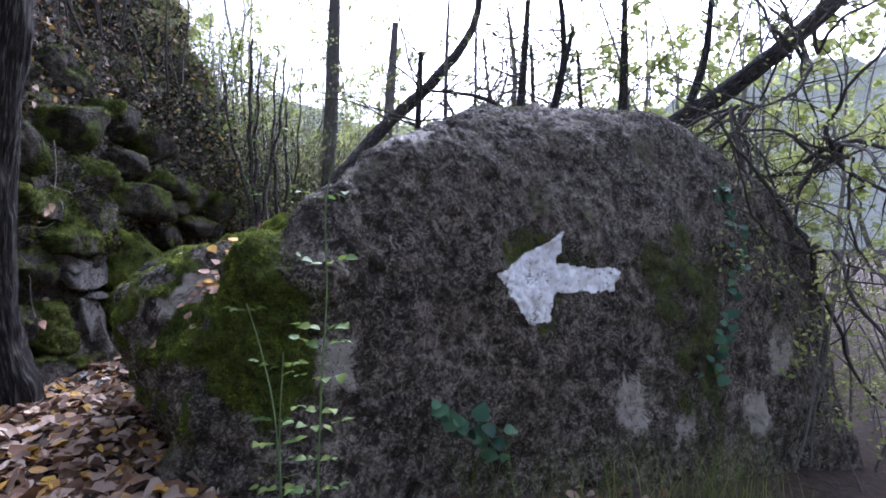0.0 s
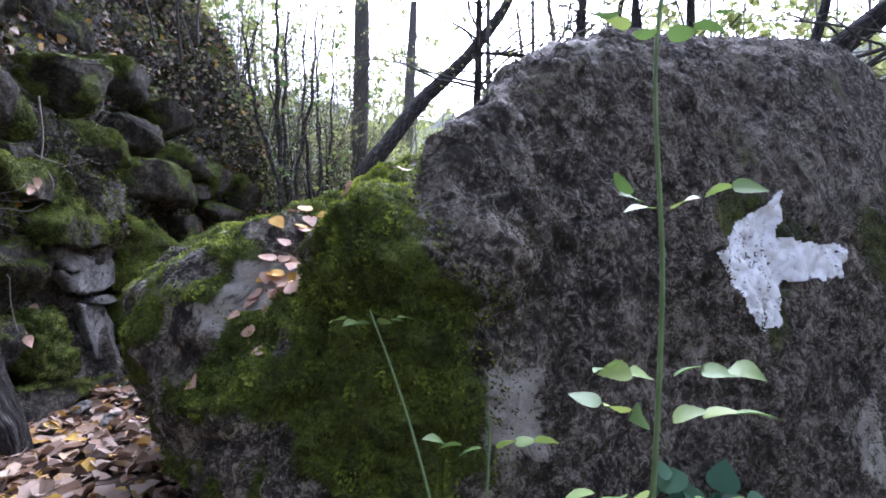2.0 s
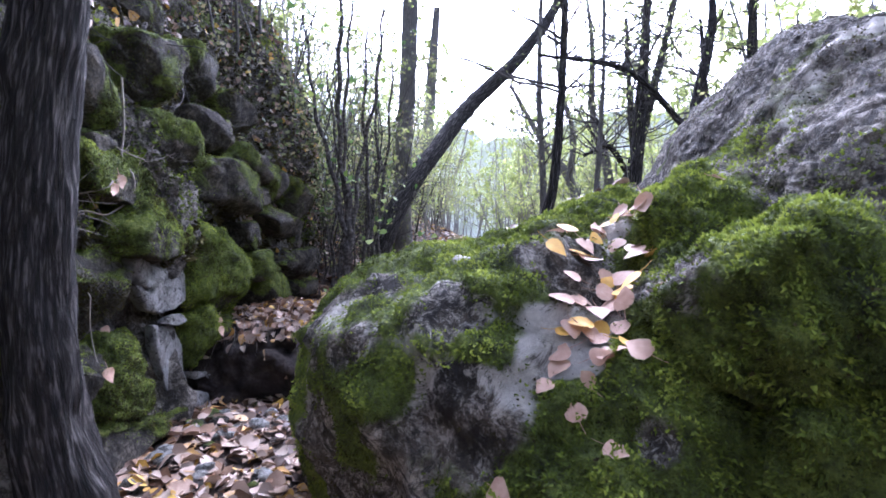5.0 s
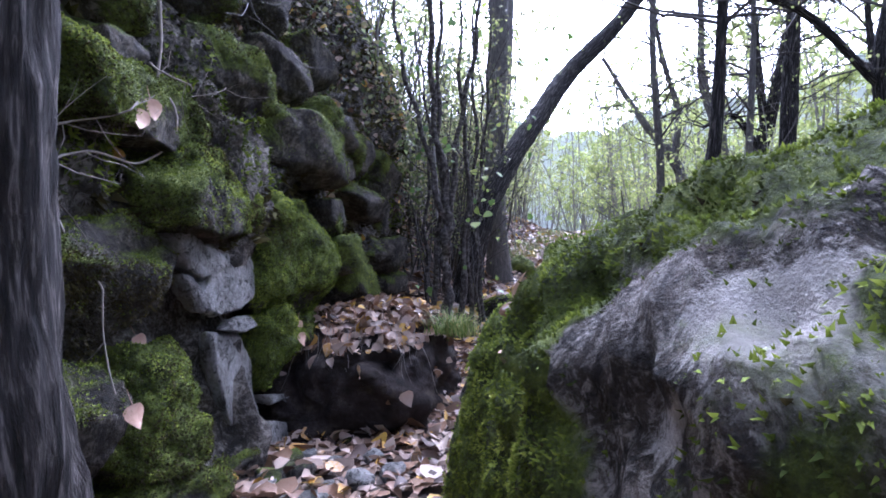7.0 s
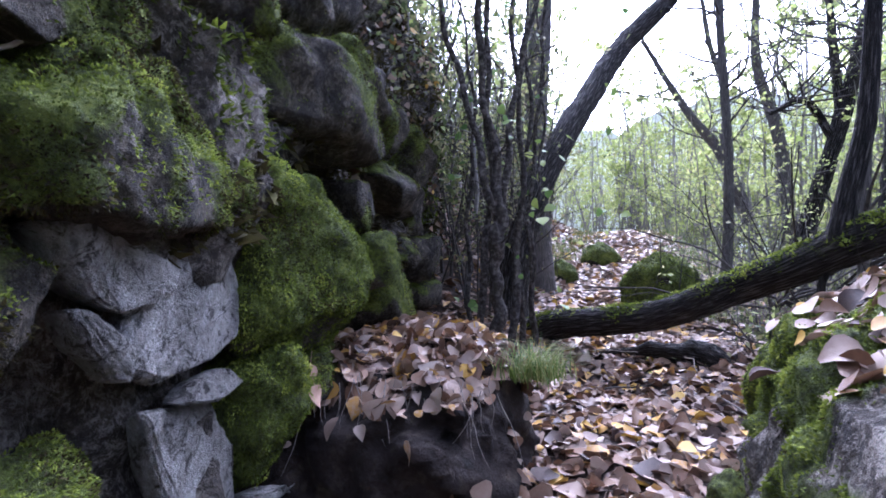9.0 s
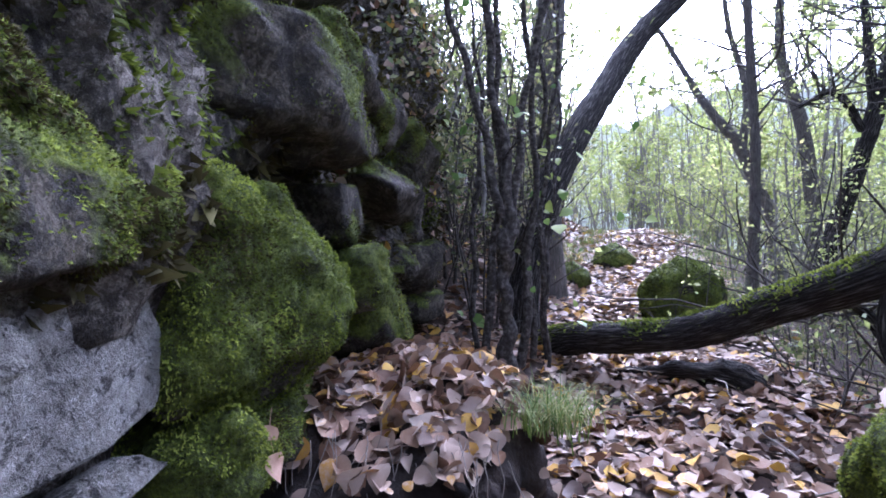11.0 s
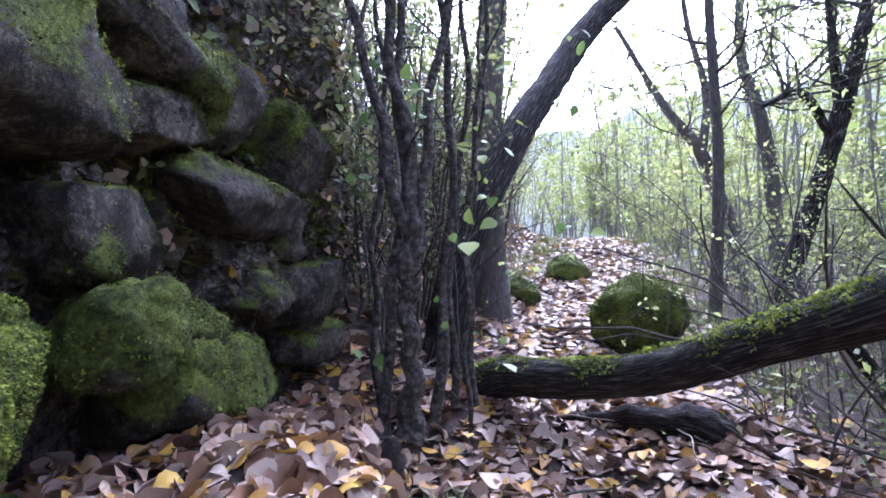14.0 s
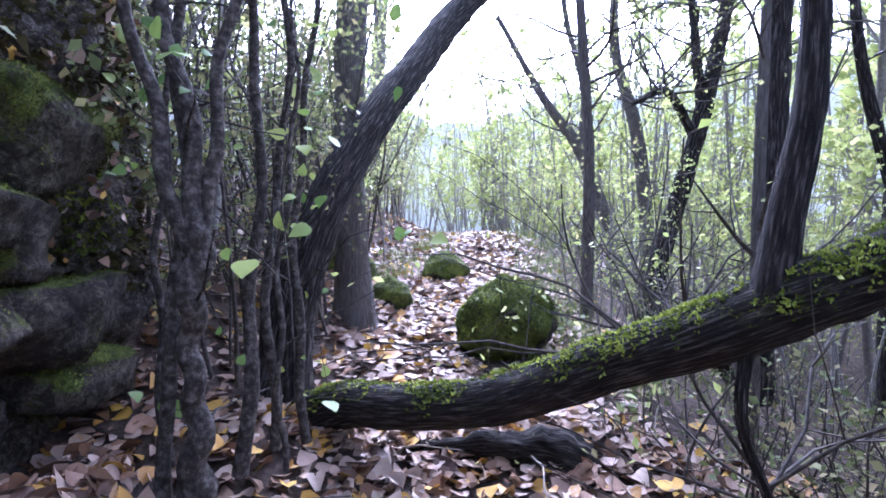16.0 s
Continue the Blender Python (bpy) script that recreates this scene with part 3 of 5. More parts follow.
# face stones: along the wall, height, face, depth, rock, squareness, tilt, moss, brown moss
M, W = ROCK_MOSSY, ROCK_WALL
STONES = [
    (3.76, 4.72, 1.77, 2.12, -3.16, 0.30, M, 0.5, -6, 0.95, 0.4), (4.02, 4.27, 1.98, 2.14, -3.24, 0.18, W, 0.8, 10, 0.0, 0.0),
    (4.26, 5.26, 1.37, 1.77, -3.10, 0.34, M, 0.35, -10, 0.9, 0.5), (5.20, 6.30, 1.72, 2.22, -3.03, 0.36, M, 0.5, -7, 0.92, 0.5),
    (3.75, 4.40, 1.00, 1.52, -3.16, 0.30, M, 0.6, 3, 0.5, 0.6),
    (5.14, 6.02, 0.92, 1.61, -3.02, 0.30, M, 0.55, -5, 1.0, 0.1), (4.05, 4.66, 0.44, 1.05, -3.14, 0.30, M, 0.5, 4, 0.7, 0.3),
    (5.08, 5.52, 0.62, 1.05, -3.12, 0.22, M, 0.3, 0, 0.9, 0.0),
    (3.60, 4.08, 0.56, 1.06, -3.14, 0.28, M, 0.5, 0, 0.5, 0.4),
    (3.58, 3.80, 1.44, 1.62, -3.22, 0.16, W, 0.8, 0, 0.0, 0.0), (5.30, 5.98, 2.26, 2.62, -3.16, 0.26, W, 0.5, 0, 0.4, 0.4),
    (4.66, 5.30, 2.06, 2.40, -3.16, 0.26, M, 0.4, 0, 0.8, 0.4), (6.22, 6.62, 2.20, 2.44, -3.08, 0.20, W, 0.5, 0, 0.1, 0.2),
    (6.08, 6.82, 1.42, 1.74, -3.12, 0.24, W, 0.7, -16, 0.3, 0.2), (6.62, 7.80, 1.60, 1.92, -2.98, 0.26, W, 0.3, -6, 0.3, 0.4),
    (6.12, 6.54, 1.18, 1.44, -2.98, 0.17, M, 0.0, 0, 0.95, 0.0), (6.50, 6.88, 1.08, 1.38, -3.04, 0.20, M, 0.35, 10, 0.6, 0.3),
    (7.05, 7.60, 1.22, 1.46, -2.97, 0.24, W, 0.4, 0, 0.4, 0.3), (6.45, 7.50, 0.84, 1.18, -2.98, 0.22, M, 0.4, -8, 0.6, 0.2),
    (7.40, 7.90, 1.46, 1.80, -3.02, 0.24, W, 0.5, 0, 0.4, 0.3), (7.50, 8.20, 1.10, 1.50, -2.92, 0.24, W, 0.5, 0, 0.4, 0.3),
    (5.90, 7.00, 2.12, 2.42, -3.06, 0.28, M, 0.4, -6, 0.7, 0.5), (6.3, 6.9, 1.86, 2.1, -3.14, 0.2, W, 0.5, 8, 0.2, 0.4), (6.70, 7.40, 1.96, 2.40, -3.02, 0.26, M, 0.4, 0, 0.5, 0.6),
    (7.40, 8.10, 1.82, 2.30, -2.92, 0.26, M, 0.4, 0, 0.5, 0.6), (4.95, 5.20, 1.30, 1.60, -3.26, 0.18, W, 0.5, 0, 0.0, 0.2),
    (5.60, 5.98, 0.98, 1.34, -3.20, 0.22, W, 0.5, 0, 0.3, 0.2), (5.60, 6.05, 1.34, 1.64, -3.24, 0.22, W, 0.5, 12, 0.1, 0.3),
    (5.4, 6.2, 0.60, 1.02, -3.14, 0.26, W, 0.5, 0, 0.4, 0.2), (7.70, 8.30, 0.84, 1.14, -2.94, 0.2, W, 0.5, 0, 0.4, 0.2),
    (3.10, 3.66, 0.40, 0.98, -3.44, 0.30, W, 0.5, 0, 0.4, 0.2), (3.00, 3.62, 0.98, 1.50, -3.46, 0.30, W, 0.5, 0, 0.4, 0.3),
    (2.40, 3.10, 0.30, 0.90, -3.70, 0.30, W, 0.5, 0, 0.4, 0.3), (2.90, 3.70, 1.52, 2.06, -3.52, 0.30, M, 0.5, 0, 0.4, 0.3),
    (3.90, 4.60, 0.24, 0.54, -3.10, 0.26, W, 0.5, 0, 0.3, 0.2), (4.62, 5.10, 0.20, 0.46, -3.14, 0.22, W, 0.5, 0, 0.2, 0.2),
    (3.66, 4.40, 2.14, 2.66, -3.18, 0.32, M, 0.4, -10, 0.7, 0.5), (4.50, 5.30, 2.46, 2.96, -3.26, 0.32, M, 0.4, 6, 0.6, 0.5),
    (3.70, 4.50, 2.80, 3.30, -3.42, 0.30, M, 0.4, 0, 0.6, 0.5), (5.40, 6.20, 2.70, 3.20, -3.36, 0.30, M, 0.4, 0, 0.5, 0.5),
    (6.10, 6.80, 2.56, 3.00, -3.22, 0.26, M, 0.4, 0, 0.5, 0.5), (4.9, 5.6, 3.16, 3.6, -3.62, 0.3, M, 0.4, 0, 0.5, 0.5),
]
for k, (y0, y1, z0, z1, x, depth, mat, square, tilt, moss, dry) in enumerate(STONES):
    stone(y0, y1, z0, z1, x, depth, mat, 100 + k, square, tilt, moss, dry)


def slab(outline, x, depth, tilt=0.0):
    """A broken flat stone set in the wall: its outline along and up the wall, its face at x."""
    cy, cz = np.mean([p[0] for p in outline]), np.mean([p[1] for p in outline])
    bm = bmesh.new()
    r = np.random.default_rng(int(1000 * cy))
    for y, z in outline:
        for dx, s in ((0, 0.93), (-0.02, 1.0), (-depth, 0.9)):
            bm.verts.new((dx + r.normal(0, 0.008) + tilt * (z - cz), (y - cy) * s, (z - cz) * s))
    bmesh.ops.convex_hull(bm, input=bm.verts)
    bmesh.ops.delete(bm, geom=[v for v in bm.verts if not v.link_faces], context="VERTS")
    bmesh.ops.bevel(bm, geom=bm.edges[:], offset=0.006, segments=2, affect="EDGES")
    bmesh.ops.triangulate(bm, faces=bm.faces[:])
    for _ in range(2):
        bmesh.ops.subdivide_edges(bm, edges=[e for e in bm.edges if e.calc_length() > 0.035], cuts=1)
        bmesh.ops.triangulate(bm, faces=bm.faces[:])
    co = np.array([v.co[:] for v in bm.verts])
    off = 0.010 * fbm(co, 9, 3, cy) + 0.005 * fbm(co, 40, 2, cz)
    for v, o in zip(bm.verts, off):
        v.co.x += o
        v.co.z += 0.5 * o
    me = bpy.data.meshes.new("stone")
    bm.to_mesh(me)
    bm.free()
    me.materials.append(ROCK_PALE)
    part("stone", me, wall, "clean pale grey broken limestone").location = (x, cy, cz)


SLABS = [
    ([(4.71, 1.38), (5.06, 1.42), (5.14, 1.27), (5.09, 1.11), (4.92, 1.07), (4.66, 1.07), (4.55, 1.13), (4.59, 1.22)], -3.26, 0.08, -0.1),
    ([(4.36, 1.44), (4.55, 1.46), (4.74, 1.33), (4.72, 1.27), (4.54, 1.25), (4.44, 1.30)], -3.23, 0.10, -0.15),
    ([(4.40, 1.28), (4.47, 1.27), (4.59, 1.17), (4.58, 1.10), (4.53, 1.11), (4.44, 1.20)], -3.23, 0.07, 0.0),
    ([(4.65, 1.01), (4.97, 0.96), (5.04, 0.80), (5.13, 0.47), (4.92, 0.43), (4.80, 0.54), (4.74, 0.79)], -3.26, 0.07, -0.05),
    ([(4.82, 1.04), (4.98, 1.04), (5.13, 0.97), (4.92, 0.96), (4.75, 1.00)], -3.23, 0.07, 0.0),
    ([(5.14, 0.46), (5.36, 0.38), (5.39, 0.27), (5.17, 0.29), (5.09, 0.41)], -3.20, 0.12, 0.0),
    ([(5.13, 0.60), (5.33, 0.55), (5.40, 0.50), (5.19, 0.53)], -3.21, 0.1, 0.0),
]
for outline, x, depth, tilt in SLABS:
    slab(outline, x, depth, tilt)

WV, WF, k = [], [], 0
for ob in wall.children:
    c = np.array([v.co[:] for v in ob.data.vertices]) + np.array(ob.location)
    WV += [tuple(q) for q in c]
    WF += [tuple(i + k for i in pl.vertices) for pl in ob.data.polygons]
    k += len(c)
from mathutils.bvhtree import BVHTree
WTREE = BVHTree.FromPolygons(WV, WF)
HTREE = BVHTree.FromPolygons([tuple(q) for q in hv], [tuple(q) for q in hf])


def on_wall(y, z, off=0.02):
    """The wall's face at a height, as seen from the path."""
    best = -4.0
    for tree_ in (WTREE, HTREE):
        h = tree_.ray_cast(Vector((-1.5, y, z)), Vector((-1, 0, 0)))[0]
        if h is not None:
            best = max(best, h.x)
    return best + off


# ---- the bank of soil at the foot of the wall ----
def bank_inside(p):
    q = (p - np.array([-2.92, 6.95, 0.29])) / np.array([0.70, 1.42, 0.61])
    f = (np.abs(q) ** 3.6).sum(1) ** (1 / 3.6) - 1
    return f + 0.14 * fbm(p, 2.2, 3, 3) + 0.08 * fbm(p, 9, 3, 4) + 0.30 * np.clip(p[:, 0] + 2.75, 0, 1) * np.clip(p[:, 1] - 5.9, 0.3, 2) + 0.24 * np.clip(p[:, 1] - 6.3, 0, 2)


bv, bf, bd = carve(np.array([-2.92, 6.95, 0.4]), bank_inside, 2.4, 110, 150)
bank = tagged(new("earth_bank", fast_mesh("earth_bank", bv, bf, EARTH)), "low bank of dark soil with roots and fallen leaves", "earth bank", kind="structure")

# ---- the great boulder with the painted arrow ----
B_PLANES = [  # of the tall block: a point and an outward direction
    ((0.64, 2.79, 1.25), (0.53, -0.85, 0.10)), ((0.64, 2.81, 1.5), (0.53, -0.85, 0.40)), ((0.3, 4.3, 2.86), (0.10, -0.45, 1.1)), ((0.8, 4.6, 2.92), (0.05, 0.15, 1.0)),
    ((-0.70, 2.06, 1.2), (-0.2, -1.0, 0.15)), ((-0.12, 2.72, 2.27), (-0.7, 0.1, 0.75)), ((-0.47, 2.78, 1.88), (-1.0, 0.25, 0.4)), ((4.45, 5.1, 1.24), (1.0, -0.3, 0.25)), ((3.2, 4.5, 2.47), (0.5, -0.1, 0.86)),
    ((1.0, 6.2, 1.2), (0.1, 1.0, 0.25)), ((0.5, 3.5, -1.6), (0, 0, -1)),
]
S_PLANES = [  # of the low mossy shoulder
    ((-1.0, 2.13, 0.95), (-0.05, -1.0, 0.18)), ((-1.40, 2.36, 1.15), (-0.55, -0.85, 0.12)), ((-1.5, 2.8, 1.48), (-0.37, -0.10, 1.0)), ((-0.84, 4.6, 1.54), (-0.36, 0.15, 1.0)),
    ((-1.84, 2.7, 0.95), (-1.0, -0.30, 0.05)), ((-2.14, 3.8, 0.9), (-1.0, 0.05, 0.12)), ((-1.60, 2.42, 0.80), (-0.75, -0.5, -0.55)), ((-1.2, 5.45, 1.0), (-0.1, 1.0, 0.4)),
    ((-1, 3.5, -0.6), (0, 0, -1)), ((-0.35, 2.3, 1.0), (1.0, -0.6, 0.0)), ((-1.3, 2.32, 1.27), (-0.1, -0.75, 0.65)), ((-2.02, 4.2, 1.2), (-0.8, 0.1, 0.7)), ((-1.92, 4.75, 0.9), (-0.9, 0.5, 0.0)),
]


def block(p, planes, sharp):
    e = []
    for o, n in planes:
        n = np.array(n) / np.linalg.norm(n)
        e.append((p - np.array(o)) @ n)
    e = np.stack(e, 1) * sharp
    m = e.max(1)
    return (m + np.log(np.exp(e - m[:, None]).sum(1))) / sharp


def boulder_inside(p):
    a, b = block(p, B_PLANES, 14.0), block(p, S_PLANES, 12.0)
    mound = np.linalg.norm((p - np.array([-0.62, 2.34, 1.36])) / np.array([0.36, 0.27, 0.26]), axis=1) * 0.24 - 0.24
    gully = -1.12 + 0.56 * (p[:, 1] - 2.42)
    b = b + 0.09 * np.exp(-((p[:, 0] - gully) / 0.13) ** 2) * np.clip((p[:, 2] - 1.0) / 0.3, 0, 1)
    return np.minimum(np.minimum(a, b), mound)


BOULDER_C = np.array([0.2, 3.6, 0.8])
ov, of, od = carve(BOULDER_C, boulder_inside, 6.6, 230, 400)
on = normals_of(ov, of)
if ((on * od).sum(1) < 0).mean() > 0.5:
    on = -on
ov = ov + 0.05 * np.stack([fbm(ov, 1.6, 2, 1), fbm(ov, 1.6, 2, 2), fbm(ov, 1.6, 2, 3)], -1)
craggy = np.clip((-0.3 - ov[:, 0]) / 0.5, 0, 1)
rough = -craggy * 0.05 * np.clip(0.3 - np.abs(fbm(ov, 4.5, 2, 19)), 0, 1) + craggy * 0.03 * fbm(ov, 7, 3, 18) + 0.028 * fbm(ov, 3.5, 4, 6) - 0.030 * np.clip(np.abs(fbm(ov, 6, 3, 9)) * -1 + 0.22, 0, 1) + 0.020 * fbm(ov, 14, 3, 7) + 0.010 * fbm(ov, 40, 2, 8)
ov = ov + on * rough[:, None]


def moss_growth(p, n):
    """How green the boulder is, from 0 to 1: on the low shoulder, in patches, most on the mound."""
    low_ = np.clip((-0.36 - p[:, 0] + 0.22 * fbm(p, 2.2, 4, 43)) / 0.25, 0, 1)
    front_ = np.clip((3.3 - p[:, 1]) / 0.4, 0, 1)
    bare_ = 1.2 * np.exp(-((p[:, 0] + 1.17 - 0.56 * (p[:, 1] - 2.42)) / 0.11) ** 2) * (p[:, 2] > 1.2) + np.exp(-((p[:, 0] + 1.35) / 0.2) ** 2 - ((p[:, 2] - 1.10) / 0.12) ** 2) * front_ + 0.3 * np.exp(-((p[:, 0] + 1.78) / 0.12) ** 2 - ((p[:, 1] - 2.9) / 0.2) ** 2)
    mound_ = np.exp(-((p[:, 0] + 0.75) / 0.32) ** 2 - ((p[:, 2] - 1.35) / 0.45) ** 2)
    return low_ * np.clip(0.42 + 0.55 * fbm(p, 2.3, 3, 11) + 0.75 * fbm(p, 6.5, 3, 12) + 0.2 * n[:, 2] - 1.0 * bare_ + 0.95 * mound_ + 0.5 * np.clip((p[:, 1] - 2.8) / 0.3, 0, 1) * np.clip((4.1 - p[:, 1]) / 0.4, 0, 1) * (p[:, 0] < -0.7) + 0.3 * np.clip((1.15 - p[:, 2]) / 0.2, 0, 1) * (p[:, 0] < -1.5) * (p[:, 1] > 2.7) - 0.9 * np.clip(fbm(p, 4.0, 2, 41), 0, 1) * (p[:, 0] < -1.0), 0, 1) * np.clip((p[:, 2] - 0.4) / 0.2, 0, 1)


mg = moss_growth(ov, on)
ov = ov + on * (mg * (0.022 + 0.024 * fbm(ov, 15, 3, 16)))[:, None]
CRUST = [(-1.2, 2.4, 1.25, 0.3), (-1.75, 2.85, 1.25, 0.2), (-0.95, 2.9, 1.55, 0.28), (-1.55, 2.6, 1.2, 0.2), (1.7, 3.4, 0.3, 0.35), (3.6, 4.6, 0.4, 0.35), (-0.3, 2.16, 0.9, 0.25), (-1.6, 4.2, 1.25, 0.28), (-0.45, 2.8, 2.05, 0.25), (0.0, 2.9, 2.25, 0.3), (3.2, 4.3, -0.1, 0.35), (2.2, 3.75, 0.0, 0.3), (-1.08, 2.42, 1.35, 0.22), (-0.9, 2.7, 1.55, 0.2), (-1.5, 2.75, 1.45, 0.2)]
crust = np.max([0.74 * np.exp(-(((ov - np.array(c[:3])) / (0.9 * c[3])) ** 2).sum(1)) for c in CRUST], axis=0)
stain = 0.40 * np.clip(1.6 * fbm(ov, 1.7, 4, 21) - 0.25 + 0.35 * np.clip(ov[:, 0] - 2.4, 0, 1), 0, 1) * np.clip((ov[:, 0] + 0.4) / 0.3, 0, 1)
boulder = tagged(new("boulder", fast_mesh("boulder", ov, of, ROCK_DARK, True, np.maximum(mg, stain), None, crust)), "huge grey pitted boulder with green moss and a white arrow", "boulder")
on = normals_of(ov, of)
if ((on * od).sum(1) < 0).mean() > 0.5:
    on = -on
BTREE = BVHTree.FromPolygons([tuple(q) for q in ov], [tuple(q) for q in of])


def on_boulder(x, z, y=0.0):
    """The boulder's face and normal straight ahead of (x, y, z)."""
    hit, n, _, _ = BTREE.ray_cast(Vector((x, y, z)), Vector((0, 1, 0)))
    if hit is None:
        return Vector((x, 2.3, z)), Vector((0, -1, 0))
    return hit, (n if n.y < 0 else -n)


def top_of(x, y):
    hit, n, _, _ = BTREE.ray_cast(Vector((x, y, 4)), Vector((0, 0, -1)))
    return (hit, n if n.z > 0 else -n) if hit else (Vector((x, y, float(ground_z(x, y)))), Vector((0, 0, 1)))


fc, fn = ov[of].mean(1), on[of].mean(1)
low = np.clip((-0.42 - fc[:, 0]) / 0.25, 0, 1)
patch = fbm(fc, 2.1, 4, 11)
green = moss_growth(fc, fn) * (fn[:, 2] > -0.5)
flank = np.clip((-1.35 - fc[:, 0]) / 0.2, 0, 1)
pa, na = sample(ov, of, 52000, green * flank)
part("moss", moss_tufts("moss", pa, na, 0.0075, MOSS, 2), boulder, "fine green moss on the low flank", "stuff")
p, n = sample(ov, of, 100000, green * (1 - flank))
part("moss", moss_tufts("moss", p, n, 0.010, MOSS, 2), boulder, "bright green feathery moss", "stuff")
olive = (1 - low) * np.clip(0.02 + 0.9 * fbm(fc, 1.9, 4, 21) + 0.2 * np.clip((fc[:, 0] - 2.2), 0, 1.2), 0, 1) * (fn[:, 1] < 0.1) + 0.3 * low * np.clip(0.2 - patch, 0, 1)
p, n = sample(ov, of, 42000, olive)
part("brown_moss", moss_tufts("brown_moss", p, n, 0.010, DRY_MOSS, 2), boulder, "short olive brown moss in patches", "stuff")

# the arrow, brushed onto the front
ARROW = [(0.624, 1.326), (1.16, 1.602), (1.093, 1.378), (1.655, 1.314), (1.589, 1.159), (1.071, 1.182), (1.016, 0.978), (0.862, 0.972)]


def in_arrow(x, z):
    inside_ = False
    for (x0, z0), (x1, z1) in zip(ARROW, ARROW[1:] + ARROW[:1]):
        if (z0 > z) != (z1 > z) and x < (x1 - x0) * (z - z0) / (z1 - z0) + x0:
            inside_ = not inside_
    return inside_


STEP = 0.009
av, af, seen_v = [], [], {}


def arrow_vertex(i, j):
    if (i, j) not in seen_v:
        h, n = on_boulder(0.56 + i * STEP, 0.92 + j * STEP)
        seen_v[(i, j)] = len(av)
        av.append(tuple(h + n * 0.005))
    return seen_v[(i, j)]


CI, CJ = np.meshgrid(np.arange(134), np.arange(104), indexing="ij")
cells = np.stack([0.56 + (CI.ravel() + 0.5) * STEP, np.zeros(CI.size), 0.92 + (CJ.ravel() + 0.5) * STEP], -1)
fray_x, fray_z, hole = 0.014 * fbm(cells, 18, 4, 31), 0.014 * fbm(cells, 14, 4, 32), fbm(cells, 40, 2, 33)
for i in range(134):
    for j in range(104):
        k = i * 104 + j
        if in_arrow(cells[k, 0] + fray_x[k], cells[k, 2] + fray_z[k]) and hole[k] < 1.38:
            af.append([arrow_vertex(i, j), arrow_vertex(i + 1, j), arrow_vertex(i + 1, j + 1), arrow_vertex(i, j + 1)])
part("painted_arrow", fast_mesh("painted_arrow", av, af, PAINT), boulder, "white painted arrow pointing along the path")


# ---- trees ----
def branch_system(r, start, way, length, radius, depth, tubes, tips, bend=0.16, lift=0.03, kids=(4, 3, 2), shrink=0.55):
    steps = min(max(3, int(length / 0.25)), 8) if depth else 2
    line = wander(start, way, length, steps, bend, lift, r)
    rad = radius * np.linspace(1, 0.35, steps + 1)
    tubes.append(tube(line, rad, 5 if radius > 0.02 else 3))
    if depth == 0:
        tips.append(line)
        return
    for _ in range(kids[-depth] if depth <= len(kids) else 3):
        k = r.integers(1, steps + 1)
        d = line[k] - line[k - 1]
        d /= np.linalg.norm(d)
        d = d * 0.5 + r.normal(0, 0.65, 3) + np.array([0, 0, 0.15])
        branch_system(r, line[k], d / np.linalg.norm(d), length * shrink * r.uniform(0.6, 1.2), rad[k] * 0.55, depth - 1, tubes, tips, bend, lift, kids, shrink)


def foliage_on(name, tips, r, count, size, mat, spread=0.08):
    pts = []
    for _ in range(count):
        t = tips[r.integers(len(tips))]
        k = r.integers(1, len(t))
        pts.append(t[k] + r.normal(0, spread, 3))
    pts = np.array(pts)
    nrm = r.normal(0, 0.6, pts.shape) + np.array([0, 0, 0.7])
    nrm /= np.linalg.norm(nrm, axis=1, keepdims=True)
    return scatter_leaves(name, pts, nrm, size, mat, np.clip(r.normal(0.5, 0.22, count), 0, 1), [SMALL_LEAF], 0.2)


def tree(keys, limbs, seed, label, bark=BARK, sides=18, leaves=0, leaf_size=0.045, kids=(3, 4, 3), length=1.3, starts=8, group="", mossy=False, low=0.45, leaf_mat=None, rough=0.09, name="tree"):
    """keys: (x, y, z, radius) up the trunk; limbs: further stems of the same tree. Branches grow from the upper part."""
    r = np.random.default_rng(seed)
    root = tagged(new(name), label, "tree", group)
    root.location = keys[0][:3]
    off = np.array(keys[0][:3])
    stems, tubes, tips = [], [], []
    for s, ks in enumerate([keys] + list(limbs)):
        line = smooth_line(ks, max(14, int(10 * len(ks))))
        line[:, :3] -= off
        stems.append(tube(line[:, :3], line[:, 3], sides if s == 0 else max(8, sides - 6), rough, seed + s))
        for _ in range(starts):
            k = r.integers(int(low * len(line)), len(line))
            a = r.random() * 6.28
            branch_system(r, line[k, :3], (math.cos(a), math.sin(a), r.uniform(0.0, 0.9)), length * r.uniform(0.5, 1.2), min(0.02, line[k, 3] * 0.5), len(kids) - 1, tubes, tips, 0.2, 0.02, kids)
    v, f, u = join(stems)
    part("trunk", fast_mesh("trunk", v, f, bark, True, None, u), root)
    if tubes:
        v, f, u = join(tubes)
        part("branches", fast_mesh("branches", v, f, TWIG), root, kind="stuff")
    if leaves and tips:
        part("foliage", foliage_on("foliage", tips, r, leaves, leaf_size, leaf_mat or FOLIAGE), root, kind="stuff")
    return root


def at_ground(x, y):
    return float(ground_z(x, y))


